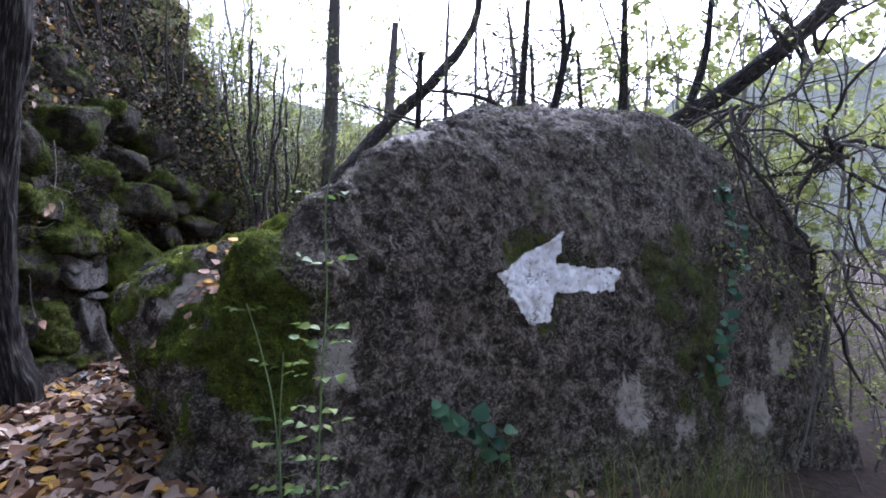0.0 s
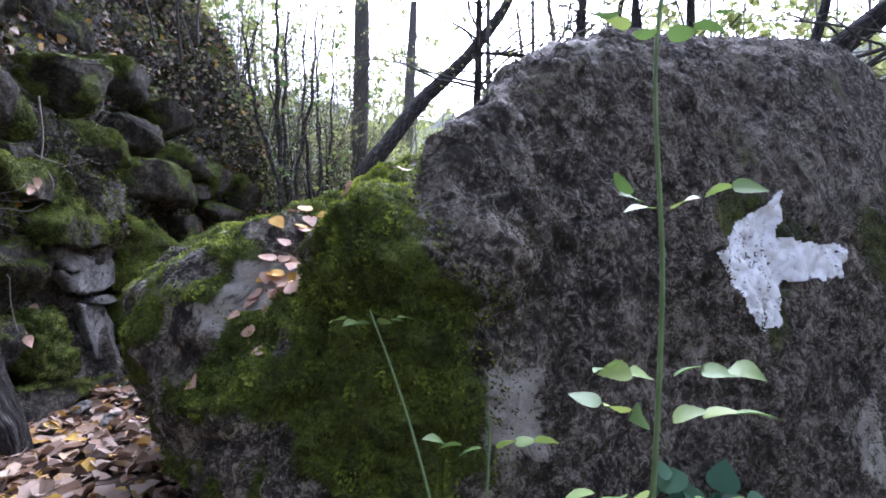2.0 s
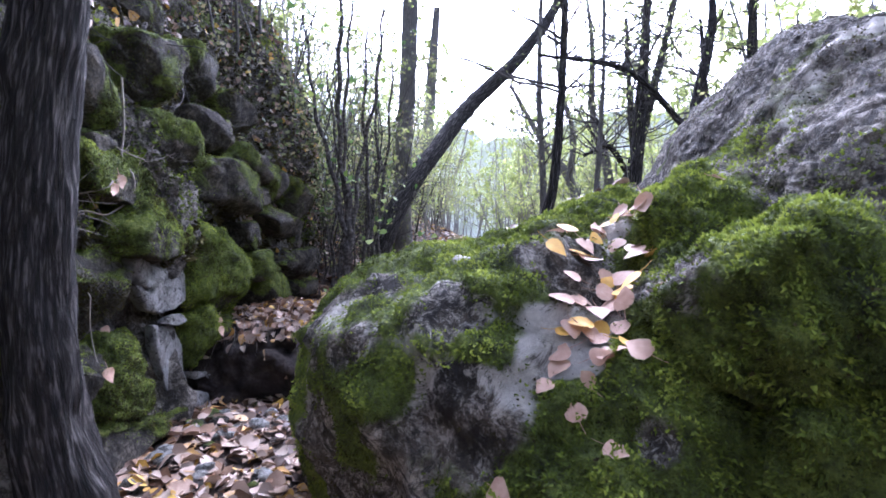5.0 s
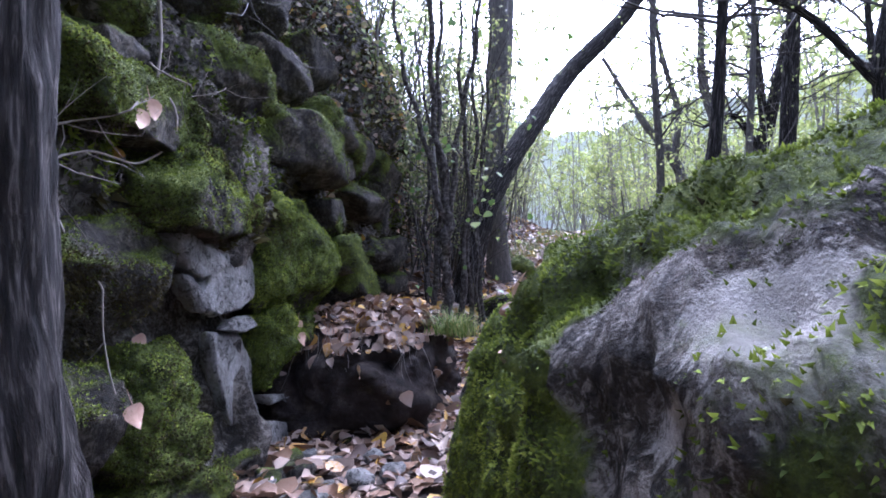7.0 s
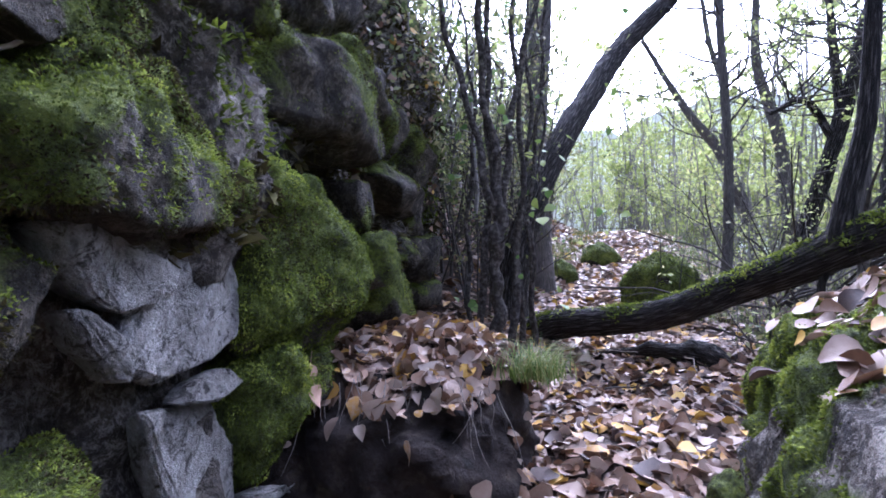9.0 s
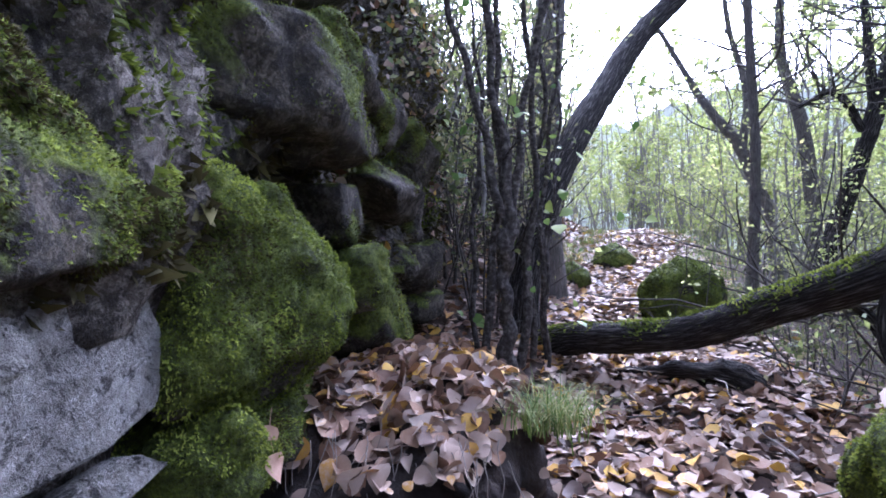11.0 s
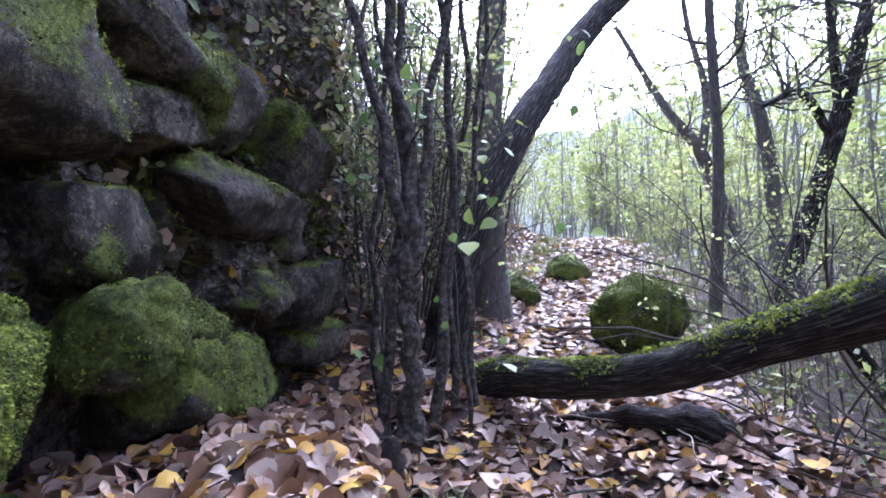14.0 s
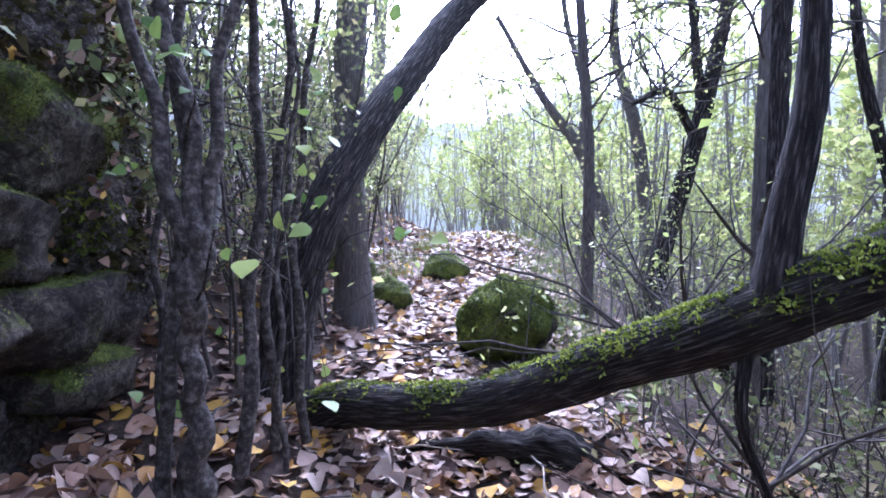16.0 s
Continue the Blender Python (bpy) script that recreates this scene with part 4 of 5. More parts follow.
# the dark trunk that leans over the path
tree([(-2.34, 8.85, 0.55, 0.22), (-2.28, 8.9, 1.1, 0.16), (-2.12, 9.05, 1.7, 0.15), (-1.80, 9.5, 2.4, 0.145), (-1.37, 10.1, 3.1, 0.14), (-0.85, 10.8, 3.9, 0.14), (0.3, 11.6, 5.2, 0.12), (1.2, 12.2, 6.6, 0.09), (1.5, 12.6, 8.5, 0.05)],
     [], 11, "dark rough-barked tree trunk leaning over the path", BARK, 24, 0, starts=7, low=0.7)
# the fallen living trunk across the path, with the stem that rises from it
LOG = [(-2.3, 8.75, 0.50, 0.13), (-1.92, 8.5, 0.66, 0.125), (-1.65, 8.2, 0.73, 0.12), (-1.22, 7.9, 0.82, 0.115), (-0.77, 7.6, 1.04, 0.12), (-0.43, 7.3, 1.24, 0.125), (-0.22, 7.1, 1.39, 0.13), (0.3, 6.9, 1.64, 0.13), (1.7, 6.7, 2.32, 0.125), (3.5, 6.7, 3.1, 0.13), (5.7, 6.8, 4.7, 0.12), (7.2, 6.9, 6.2, 0.08)]
fallen = tree(LOG, [[(-0.30, 7.12, 1.40, 0.085), (-0.22, 7.13, 1.75, 0.064), (-0.13, 7.15, 2.1, 0.058), (-0.04, 7.2, 2.8, 0.05), (0.05, 7.25, 4.3, 0.035)],
                    [(3.7, 6.7, 3.25, 0.06), (4.0, 6.8, 4.0, 0.05), (4.2, 6.9, 5.5, 0.03)],
                    [(-0.34, 7.18, 1.26, 0.025), (-0.42, 7.12, 0.95, 0.022), (-0.34, 7.07, 0.65, 0.018), (-0.28, 7.02, 0.36, 0.012)],
                    [(0.5, 6.8, 1.85, 0.05), (1.6, 6.3, 1.8, 0.04), (3.2, 5.9, 1.9, 0.025)], [(2.2, 6.8, 2.5, 0.05), (3.6, 6.5, 2.3, 0.035), (5.2, 6.0, 2.4, 0.02)]],
              12, "mossy fallen trunk across the path with an upright stem", BARK, 24, 260, 0.05, starts=9, low=0.55, kids=(4, 4, 3), length=1.5, name="fallen_tree")
lv, lf, lu = tube(smooth_line(LOG, 90)[:, :3], smooth_line(LOG, 90)[:, 3] * 1.01, 24, 0.09, 12)
ln = normals_of(lv, lf)
cx = smooth_line(LOG, 90)[:, :3].repeat(24, 0)
ln = np.where(((lv - cx) * ln).sum(1, keepdims=True) < 0, -ln, ln)
lfc, lfn = lv[lf].mean(1), ln[lf].mean(1)
pm, nm = sample(lv, lf, 9000, np.clip(0.9 * lfn[:, 2] + 0.1 + 0.7 * fbm(lfc, 4, 3, 51), 0, 1) * (lfc[:, 0] < 1.5))
nm = np.where(nm[:, 2:3] < -0.2, -nm, nm)
mo = part("moss", moss_tufts("moss", pm, nm, 0.016, MOSS, 3), fallen, "green moss along the top of the trunk", "stuff")
mo.matrix_parent_inverse = Matrix.Translation(-Vector(LOG[0][:3]))
# the root that runs below it
rootline = smooth_line([(-1.75, 8.5, 0.36, 0.07), (-1.35, 8.35, 0.44, 0.06), (-1.0, 8.2, 0.48, 0.08), (-0.75, 8.15, 0.44, 0.11), (-0.45, 8.1, 0.24, 0.06)], 40)
v, f, u = tube(rootline[:, :3], rootline[:, 3], 16, 0.35, 5)
tagged(new("tree_root", fast_mesh("tree_root", v, f, BARK, True, None, u)), "dark rotten root half buried under fallen trunk", "tree root")

# trunks beside the path
tree([(-3.0, 3.50, 0.1, 0.23), (-3.03, 3.5, 0.35, 0.19), (-3.12, 3.5, 0.75, 0.155), (-3.18, 3.5, 1.4, 0.14), (-3.15, 3.5, 2.0, 0.135), (-3.06, 3.48, 2.6, 0.13), (-2.85, 3.5, 4.5, 0.11), (-2.6, 3.4, 7.0, 0.06)], [], 13, "dark furrowed tree trunk growing beside the stone wall", BARK, 64, starts=3, low=0.75, rough=0.18)
tree([(-1.90, 10.35, 0.6, 0.24), (-1.92, 10.35, 1.2, 0.17), (-1.95, 10.4, 2.2, 0.15), (-1.85, 10.5, 4.5, 0.14), (-1.7, 10.6, 9.0, 0.08)], [], 14, "tall grey trunk on the bank beside the path", BARK_GREY, 18, 120, starts=5, low=0.6)
tree([(-1.85, 20.0, 1.6, 0.26), (-1.75, 20.1, 3.0, 0.22), (-1.5, 20.3, 6.0, 0.2), (-1.2, 20.6, 10.0, 0.12)], [], 15, "tall pale grey trunk in the distance", BARK_GREY, 14, 200, starts=6, low=0.5)
tree([(2.72, 14.6, 0.3, 0.16), (2.6, 14.6, 1.4, 0.13), (2.25, 14.7, 2.6, 0.12), (2.05, 14.8, 3.2, 0.11), (1.5, 14.9, 4.0, 0.08), (0.6, 15.0, 5.6, 0.04)], [[(2.05, 14.8, 3.1, 0.09), (2.2, 14.9, 4.2, 0.07), (1.9, 15.0, 5.6, 0.05), (1.7, 15.0, 7.4, 0.03)]],
     16, "slim forked tree with bare grey branches by the path", BARK_GREY, 12, 700, starts=14, kids=(4, 4, 3), length=2.0)
tree([(2.95, 14.0, 0.3, 0.15), (2.9, 14.0, 2.2, 0.12), (2.75, 14.1, 3.6, 0.11), (2.5, 14.2, 4.6, 0.09), (2.5, 14.3, 6.4, 0.06), (2.3, 14.3, 8.0, 0.03)], [], 17, "slim grey tree with sparse yellow leaves", BARK_GREY, 12, 900, starts=16, kids=(4, 4, 3), length=2.0)
tree([(1.90, 12.1, 0.4, 0.17), (2.05, 12.1, 1.1, 0.13), (2.45, 12.1, 2.4, 0.12), (2.75, 12.1, 3.4, 0.11), (3.1, 12.2, 4.6, 0.09), (3.6, 12.2, 6.6, 0.05)], [[(2.7, 12.1, 3.2, 0.08), (2.65, 12.2, 4.4, 0.06), (2.6, 12.3, 6.2, 0.04)], [(2.6, 12.1, 2.9, 0.06), (2.1, 12.0, 3.5, 0.05), (1.6, 11.9, 3.3, 0.03)]],
     18, "dark leaning tree with forked stems beside the path", BARK, 14, 1000, starts=14, kids=(4, 4, 3), length=2.1)
tree([(1.46, 9.5, 0.2, 0.16), (1.55, 9.5, 1.2, 0.11), (1.72, 9.6, 2.2, 0.10), (1.86, 9.7, 3.4, 0.095), (2.0, 9.8, 5.0, 0.07), (2.2, 9.9, 7.5, 0.03)], [[(1.3, 9.4, 0.3, 0.07), (0.6, 9.2, 0.9, 0.05), (0.2, 9.0, 0.75, 0.03)]],
     19, "dark slender tree with twisted low branches", BARK, 14, 800, starts=14, kids=(4, 4, 3), length=1.9)
tree([(3.9, 10.5, -0.4, 0.16), (3.95, 10.5, 2.0, 0.12), (4.2, 10.6, 4.2, 0.1), (4.3, 10.7, 7.5, 0.04)], [[(3.95, 10.5, 1.9, 0.08), (3.4, 10.4, 3.4, 0.06), (3.2, 10.4, 5.4, 0.03)]], 20, "dark tree standing in the thicket by the path", BARK, 12, 900, starts=14, kids=(4, 4, 3), length=2.0)
tree([(0.75, 8.6, 0.3, 0.05), (0.8, 8.6, 1.8, 0.04), (0.95, 8.7, 3.8, 0.03), (1.0, 8.8, 6.0, 0.015)], [], 21, "thin upright sapling with few leaves", BARK_GREY, 8, 90, starts=9, kids=(3, 3), length=1.2, low=0.2)


# ---- shrubs and thickets, built a few times and copied ----
def shrub(seed, stems, height, spread, leaves, leaf_size, mat, label, lean=0.18, thick=0.014, kids=(3, 3), twig=TWIG, side=0.45, starts=5):
    r = np.random.default_rng(seed)
    root = tagged(new("shrub"), label, "shrub", "thicket shrubs")
    tubes, tips = [], []
    for _ in range(stems):
        b = np.array([r.normal(0, spread), r.normal(0, spread), -0.15])
        h = height * r.uniform(0.6, 1.15)
        line = wander(b, (r.normal(0, lean), r.normal(0, lean), 1), h, 12, 0.07, 0.03, r)
        rad = thick * r.uniform(0.6, 1.3) * np.linspace(1.1, 0.25, 13)
        tubes.append(tube(line, rad, 5))
        for _ in range(starts):
            k = r.integers(3, 12)
            a = r.random() * 6.28
            branch_system(r, line[k], (math.cos(a), math.sin(a), r.uniform(0.0, 1.0)), side * height * r.uniform(0.2, 0.5), rad[k] * 0.6, len(kids) - 1, tubes, tips, 0.2, 0.02, kids)
    v, f, u = join(tubes)
    part("stems", fast_mesh("stems", v, f, twig), root, kind="stuff")
    if leaves:
        part("foliage", foliage_on("foliage", tips, r, leaves, leaf_size, mat, 0.06), root, kind="stuff")
    return root


thin = [shrub(40 + k, 7, 3.6, 0.35, 1000, 0.05, FOLIAGE, "thin thicket shrub with small yellow-green leaves", kids=(3, 2, 2), twig=HAZE_TWIG) for k in range(4)]
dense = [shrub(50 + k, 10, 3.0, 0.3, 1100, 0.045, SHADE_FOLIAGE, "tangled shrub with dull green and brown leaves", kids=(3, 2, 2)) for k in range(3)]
lowbush = [shrub(60 + k, 12, 0.9, 0.28, 320, 0.04, SHADE_FOLIAGE, "low grey bramble tangle with few leaves", lean=0.5, thick=0.008, kids=(3, 2)) for k in range(3)]
tall = [shrub(70 + k, 4, 8.5, 0.6, 1500, 0.13, FOLIAGE, "tall slim tree with light yellow-green crown", thick=0.05, kids=(4, 2, 2), starts=8, side=0.35, twig=HAZE_TWIG) for k in range(3)]
r = np.random.default_rng(99)


def plant_out(kinds, places, lift=0.0):
    for k, (x, y) in enumerate(places):
        src = kinds[k % len(kinds)]
        m = pose(x, y, at_ground(x, y) + lift, 0, 0, r.uniform(0, 360)) @ Matrix.Scale(r.uniform(0.8, 1.25), 4)
        if k < len(kinds) and not src.get("placed"):
            src.matrix_basis = m
            src["placed"] = 1
        else:
            ob = copy_thing(src, m)
            ob.scale = m.to_scale()


# right of the path
spots = []
while len(spots) < 24:
    y = r.uniform(9.5, 20)
    x = float(path_x(np.array(y))) + r.uniform(1.5, 9)
    spots.append((x, y))
plant_out(thin, spots)
spots = []
while len(spots) < 30:
    y = r.uniform(11, 30)
    x = r.uniform(-7, 12) if len(spots) < 10 else float(path_x(np.array(y))) + r.uniform(2.2, 9)
    if abs(x - float(path_x(np.array(y)))) > 1.8:
        spots.append((x, y))
plant_out(tall, spots)
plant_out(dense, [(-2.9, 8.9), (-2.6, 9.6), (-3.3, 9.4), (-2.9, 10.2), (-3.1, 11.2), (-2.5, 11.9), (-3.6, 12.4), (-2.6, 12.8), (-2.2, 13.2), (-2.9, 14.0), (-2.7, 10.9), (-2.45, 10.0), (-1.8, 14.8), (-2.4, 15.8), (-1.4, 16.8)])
plant_out(lowbush, [(0.2, 8.3), (0.7, 8.0), (1.1, 8.5), (1.6, 8.2), (0.5, 9.2), (1.2, 9.2), (2.2, 8.8), (1.9, 10.2), (2.9, 9.8), (1.5, 11.2), (2.6, 11.4), (3.4, 11.0), (3.8, 9.0), (3.0, 8.0), (2.3, 7.6), (4.0, 7.4), (1.2, 7.7), (2.0, 12.8), (3.0, 13.2), (1.3, 13.6), (2.2, 15)])
plant_out(thin, [(3.2, 5.6), (4.0, 4.8), (3.6, 6.6), (4.6, 6.0), (5.4, 5.0), (4.8, 7.6), (3.4, 8.6), (6.0, 6.6), (4.4, 9.4)])
plant_out(tall, [(6, 9), (8, 12), (7.5, 6), (9, 16)])
spots = []
while len(spots) < 34:
    y = r.uniform(24, 48)
    x = 0.8 + 0.12 * (y - 24) + r.uniform(-9, 14)
    if abs(x - float(path_x(np.array(y)))) > 1.2:
        spots.append((x, y))
plant_out(tall, spots)
plant_out(thin, [(-1.4, 19), (-0.9, 21), (2.0, 22), (2.8, 20.5), (-1.8, 22.5), (0.2, 27), (1.9, 27.5), (-0.6, 25), (3.4, 23.5), (1.1, 30), (-2.6, 17.5), (2.6, 18.4)])
for k, (x, y, z) in enumerate(((-3.0, 9.2, 2.5), (-3.5, 8.3, 3.2), (-3.9, 7.2, 3.8), (-3.4, 10.0, 2.4), (-4.0, 6.0, 4.2))):
    copy_thing(dense[k % 3], pose(x, y, z, 0, 12, 67 * k))
# up the slope left of the path
plant_out(thin, [(-2.5, 11.2), (-2.2, 12.2), (-1.9, 13.6), (-2.9, 12.8), (-1.6, 15.2), (-2.4, 14.6), (-3.3, 11.6), (-1.2, 17.0)])
for k, (x, y, z) in enumerate(((-2.9, 8.7, 1.9), (-3.3, 9.6, 2.2), (-3.1, 10.6, 2.0), (-3.7, 8.9, 3.4), (-3.8, 10.0, 3.2))):
    copy_thing(thin[k % 4], pose(x, y, z, 0, 8, 83 * k))
# behind the walker, never in view: trees added to cut the sky light from there
plant_out(tall, [(3, -5), (-1, -7), (-4, -6), (6, -3), (7, 1), (1, -5), (-2.5, -5), (4.5, -4.5), (5.5, -1), (-5, -4), (0.2, -9), (2.4, -8), (-3, -9), (8, -2), (6.4, -6)])

# the clump of stems at the wall's corner
r2 = np.random.default_rng(5)
clump = tagged(new("hazel_clump"), "clump of dark upright stems with green leaves beside the wall", "shrub")
clump.location = (-2.46, 7.52, 0.84)
tubes, tips = [], []
CLUMP = [  # each stem: (x, y, z, radius) from its foot or fork
    [(0.0, 0.0, -0.25, 0.085), (0.02, 0.0, 0.1, 0.058), (0.0, 0.0, 0.40, 0.052), (0.04, 0.0, 0.72, 0.06), (0.06, 0.0, 0.84, 0.045)],
    [(0.03, 0.0, 0.66, 0.042), (-0.07, 0.0, 1.05, 0.034), (-0.15, 0.03, 1.45, 0.030), (-0.36, 0.05, 2.2, 0.024), (-0.52, 0.1, 3.4, 0.012)],
    [(0.04, 0.01, 0.68, 0.045), (0.01, 0.02, 1.2, 0.037), (-0.08, 0.05, 1.7, 0.033), (-0.10, 0.06, 2.4, 0.030), (-0.06, 0.1, 3.8, 0.016)],
    [(0.05, 0.0, 0.70, 0.040), (0.10, 0.05, 1.25, 0.031), (0.16, 0.06, 1.7, 0.027), (0.30, 0.1, 2.3, 0.023), (0.42, 0.2, 3.6, 0.012)],
    [(-0.12, 0.05, -0.25, 0.036), (-0.10, 0.05, 0.35, 0.030), (-0.03, 0.06, 0.85, 0.027), (-0.05, 0.1, 1.6, 0.024), (0.03, 0.2, 3.6, 0.012)],
    [(0.13, 0.28, -0.25, 0.040), (0.17, 0.3, 0.5, 0.030), (0.22, 0.3, 1.2, 0.026), (0.16, 0.35, 2.2, 0.021), (0.24, 0.4, 3.8, 0.010)],
    [(0.22, 0.55, -0.25, 0.030), (0.20, 0.55, 0.7, 0.024), (0.30, 0.6, 1.5, 0.02), (0.28, 0.65, 2.6, 0.015), (0.4, 0.7, 3.8, 0.008)],
    [(0.30, 0.25, -0.25, 0.016), (0.30, 0.25, 0.6, 0.013), (0.38, 0.28, 1.4, 0.011), (0.36, 0.3, 2.4, 0.008)],
    [(-0.2, 0.3, -0.2, 0.022), (-0.22, 0.3, 0.7, 0.019), (-0.16, 0.32, 1.5, 0.016), (-0.3, 0.4, 2.8, 0.01)],
    [(0.34, 0.75, -0.3, 0.028), (0.3, 0.8, 0.8, 0.022), (0.42, 0.8, 2.0, 0.018), (0.5, 0.9, 3.6, 0.008)],
]
for q, keys in enumerate(CLUMP):
    line = smooth_line(keys, 34)
    line[:, :3] += np.stack([0.016 * np.sin(np.arange(34) * 0.9 + q), 0.012 * np.sin(np.arange(34) * 0.7 + 2 * q), np.zeros(34)], -1)
    tubes.append(tube(line[:, :3], line[:, 3] * 0.92, 12, 0.16, q))
    for _ in range(5 if q else 2):
        k = r2.integers(6, 34)
        a = r2.random() * 6.28
        branch_system(r2, line[k, :3], (math.cos(a), math.sin(a), r2.uniform(0.2, 1.1)), r2.uniform(0.3, 0.9), min(0.008, line[k, 3] * 0.4), 1, tubes, tips, 0.2, 0.02, (3, 2))
v, f, u = join(tubes)
part("stems", fast_mesh("stems", v, f, CLUMP_BARK), clump)
pts = np.array([t[r2.integers(1, len(t))] + r2.normal(0, 0.05, 3) for t in (tips[q] for q in r2.integers(0, len(tips), 210))])
nr = r2.normal(0, 0.4, pts.shape) + np.array([0.1, -0.6, 0.6])
part("foliage", scatter_leaves("foliage", pts, nr / np.linalg.norm(nr, axis=1, keepdims=True), 0.058, GREEN_LEAF, np.clip(r2.normal(0.6, 0.25, len(pts)), 0, 1), [LEAF_SHAPES[0], LEAF_SHAPES[4]]), clump, "broad green leaves", "stuff")

# ---- the mossy rock by the path ----
d, f = ball(40, 60)
q = np.sign(d) * np.abs(d) ** 0.93
q = q * np.array([0.40, 0.36, 0.35])
q = q + d * (0.05 * fbm(d, 1.8, 4, 61) + 0.012 * fbm(d, 9, 3, 62))[:, None]
q[:, 2] = q[:, 2] + 0.12 * q[:, 0] - 0.25 * np.clip(q[:, 0], 0, 1)
rock = tagged(new("mossy_rock", fast_mesh("mossy_rock", q, f, ROCK_MOSSY, True, np.clip(0.45 + 0.9 * fbm(q, 3.5, 3, 63) + 1.2 * q[:, 2] - 0.6 * q[:, 0], 0, 1))), "rounded rock covered in green moss beside the path", "rock")
rock.location = (-0.60, 9.8, 0.93)
fc2 = q[f].mean(1)
p, n = sample(q, f, 6000, np.clip(0.5 + 0.7 * fbm(fc2, 4, 3, 63) + 0.8 * fc2[:, 2] / 0.3 - 0.5 * fc2[:, 0] / 0.3, 0, 1))
n = np.where((p * n).sum(1, keepdims=True) < 0, -n, n)
part("moss", moss_tufts("moss", p, n, 0.014, MOSS, 3), rock, kind="stuff")
for x, y, s in ((-2.05, 11.6, 0.3), (-1.55, 11.3, 0.22), (-1.2, 5.75, 0.28), (-0.75, 12.6, 0.3)):
    o = tagged(new("mossy_rock", rock.data), "small mossy rock beside the path", "rock")
    o.matrix_basis = pose(x, y, at_ground(x, y) + 0.04, 0, 0, 700 * s)
    o.scale = (s / 0.37,) * 3

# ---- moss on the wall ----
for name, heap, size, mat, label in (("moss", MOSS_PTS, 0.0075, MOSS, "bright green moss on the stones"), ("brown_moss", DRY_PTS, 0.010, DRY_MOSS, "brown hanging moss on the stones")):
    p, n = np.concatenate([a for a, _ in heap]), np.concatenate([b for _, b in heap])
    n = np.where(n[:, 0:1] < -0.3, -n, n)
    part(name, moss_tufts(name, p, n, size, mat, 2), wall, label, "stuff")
hfc = hv[hf].mean(1)
hw = np.clip(-0.1 + 0.9 * fbm(hfc, 1.5, 3, 71), 0, 1) * (hfc[:, 1] > 2) * (hfc[:, 1] < 9.5) * (hfc[:, 2] > 1.6)
p, n = sample(hv, hf, 20000, hw)
n = np.where(n[:, 0:1] < 0, -n, n)
part("moss", moss_tufts("moss", p, n, 0.025, MOSS, 2), hillside, "green and olive moss on the slope", "stuff")
p, n = sample(hv, hf, 16000, np.clip(0.2 - hw, 0, 1) * (hfc[:, 1] > 1) * (hfc[:, 1] < 10) * (hfc[:, 2] > 1.4))
n = np.where(n[:, 0:1] < 0, -n, n)
part("roots", moss_tufts("roots", p, n, 0.06, DRY_MOSS, 3), hillside, "brown dead grass and roots on the slope", "stuff")

# ---- fallen leaves ----
def litter(name, pts, nrm, size, shapes=LITE_SHAPES, mat=LITTER, lean=0.28, dry=0.0):
    # dry raises the darkest tones; it paints brighter light onto the far leaves
    tones = np.clip(dry + (1 - dry) * rng.beta(1.35, 1.3, len(pts)), 0, 1)
    tones = np.where(rng.random(len(pts)) < 0.12, rng.uniform(0.95, 1.1, len(pts)), tones * 0.98)
    return scatter_leaves(name, pts, nrm, size, mat, tones, shapes, lean)


n = 10500
x, y = rng.uniform(-3.3, 1.6, n), rng.uniform(3.2, 8.6, n)
front = (x > -1.0) & (y < 6.0)  # not under the boulder but along the path before it
x, y = np.where(front, -3.2 + (x + 1.0) / 2.6 * 2.5, x), np.where(front, 0.9 + 2.4 * (y - 3.2) / 2.8, y)
keep = (x < 1.5 - 0.2 * np.maximum(y - 7.8, 0)) | (rng.random(n) < 0.3)
x, y = x[keep], y[keep]
pts = np.stack([x, y, ground_z(x, y) + rng.uniform(0.005, 0.045, len(x))], -1)
near = litter("leaf_litter", pts, np.tile((0, 0, 1.0), (len(pts), 1)), 0.082, lean=0.36)
tagged(new("leaf_litter", near), "fallen brown, tan and yellow leaves carpeting the path", "fallen leaves", kind="stuff")
n = 9000
y = 8.4 + 12 * rng.random(n) ** 1.4
x = path_x(y) + rng.normal(0, 0.62, n)
clear = np.hypot(x + 0.60, y - 9.8) > 0.42
x, y, n = x[clear], y[clear], int(clear.sum())
pts = np.stack([x, y, ground_z(x, y) + rng.uniform(0.005, 0.04, n)], -1)
# paler leaf tones here stand for the open light up the path
tagged(new("leaf_litter", litter("leaf_litter", pts, np.tile((0, 0, 1.0), (n, 1)), 0.085, FAR_SHAPES, dry=0.4)), "fallen leaves along the rising footpath, toned pale for brighter light", "fallen leaves", kind="stuff")
n = 1600
x, y = rng.uniform(-5, 3.5, n), rng.uniform(-3, 3.2, n)
pts = np.stack([x, y, ground_z(x, y) + 0.02], -1)
tagged(new("leaf_litter", litter("leaf_litter", pts, np.tile((0, 0, 1.0), (n, 1)), 0.08)), "scattered brown leaves on the ground before the boulder", "fallen leaves", kind="stuff")
n = 3200
y = rng.uniform(8.6, 18, n)
x = path_x(y) - rng.uniform(0.5, 3.2, n)
pts = np.stack([x, y, ground_z(x, y) + rng.uniform(0.005, 0.05, n)], -1)
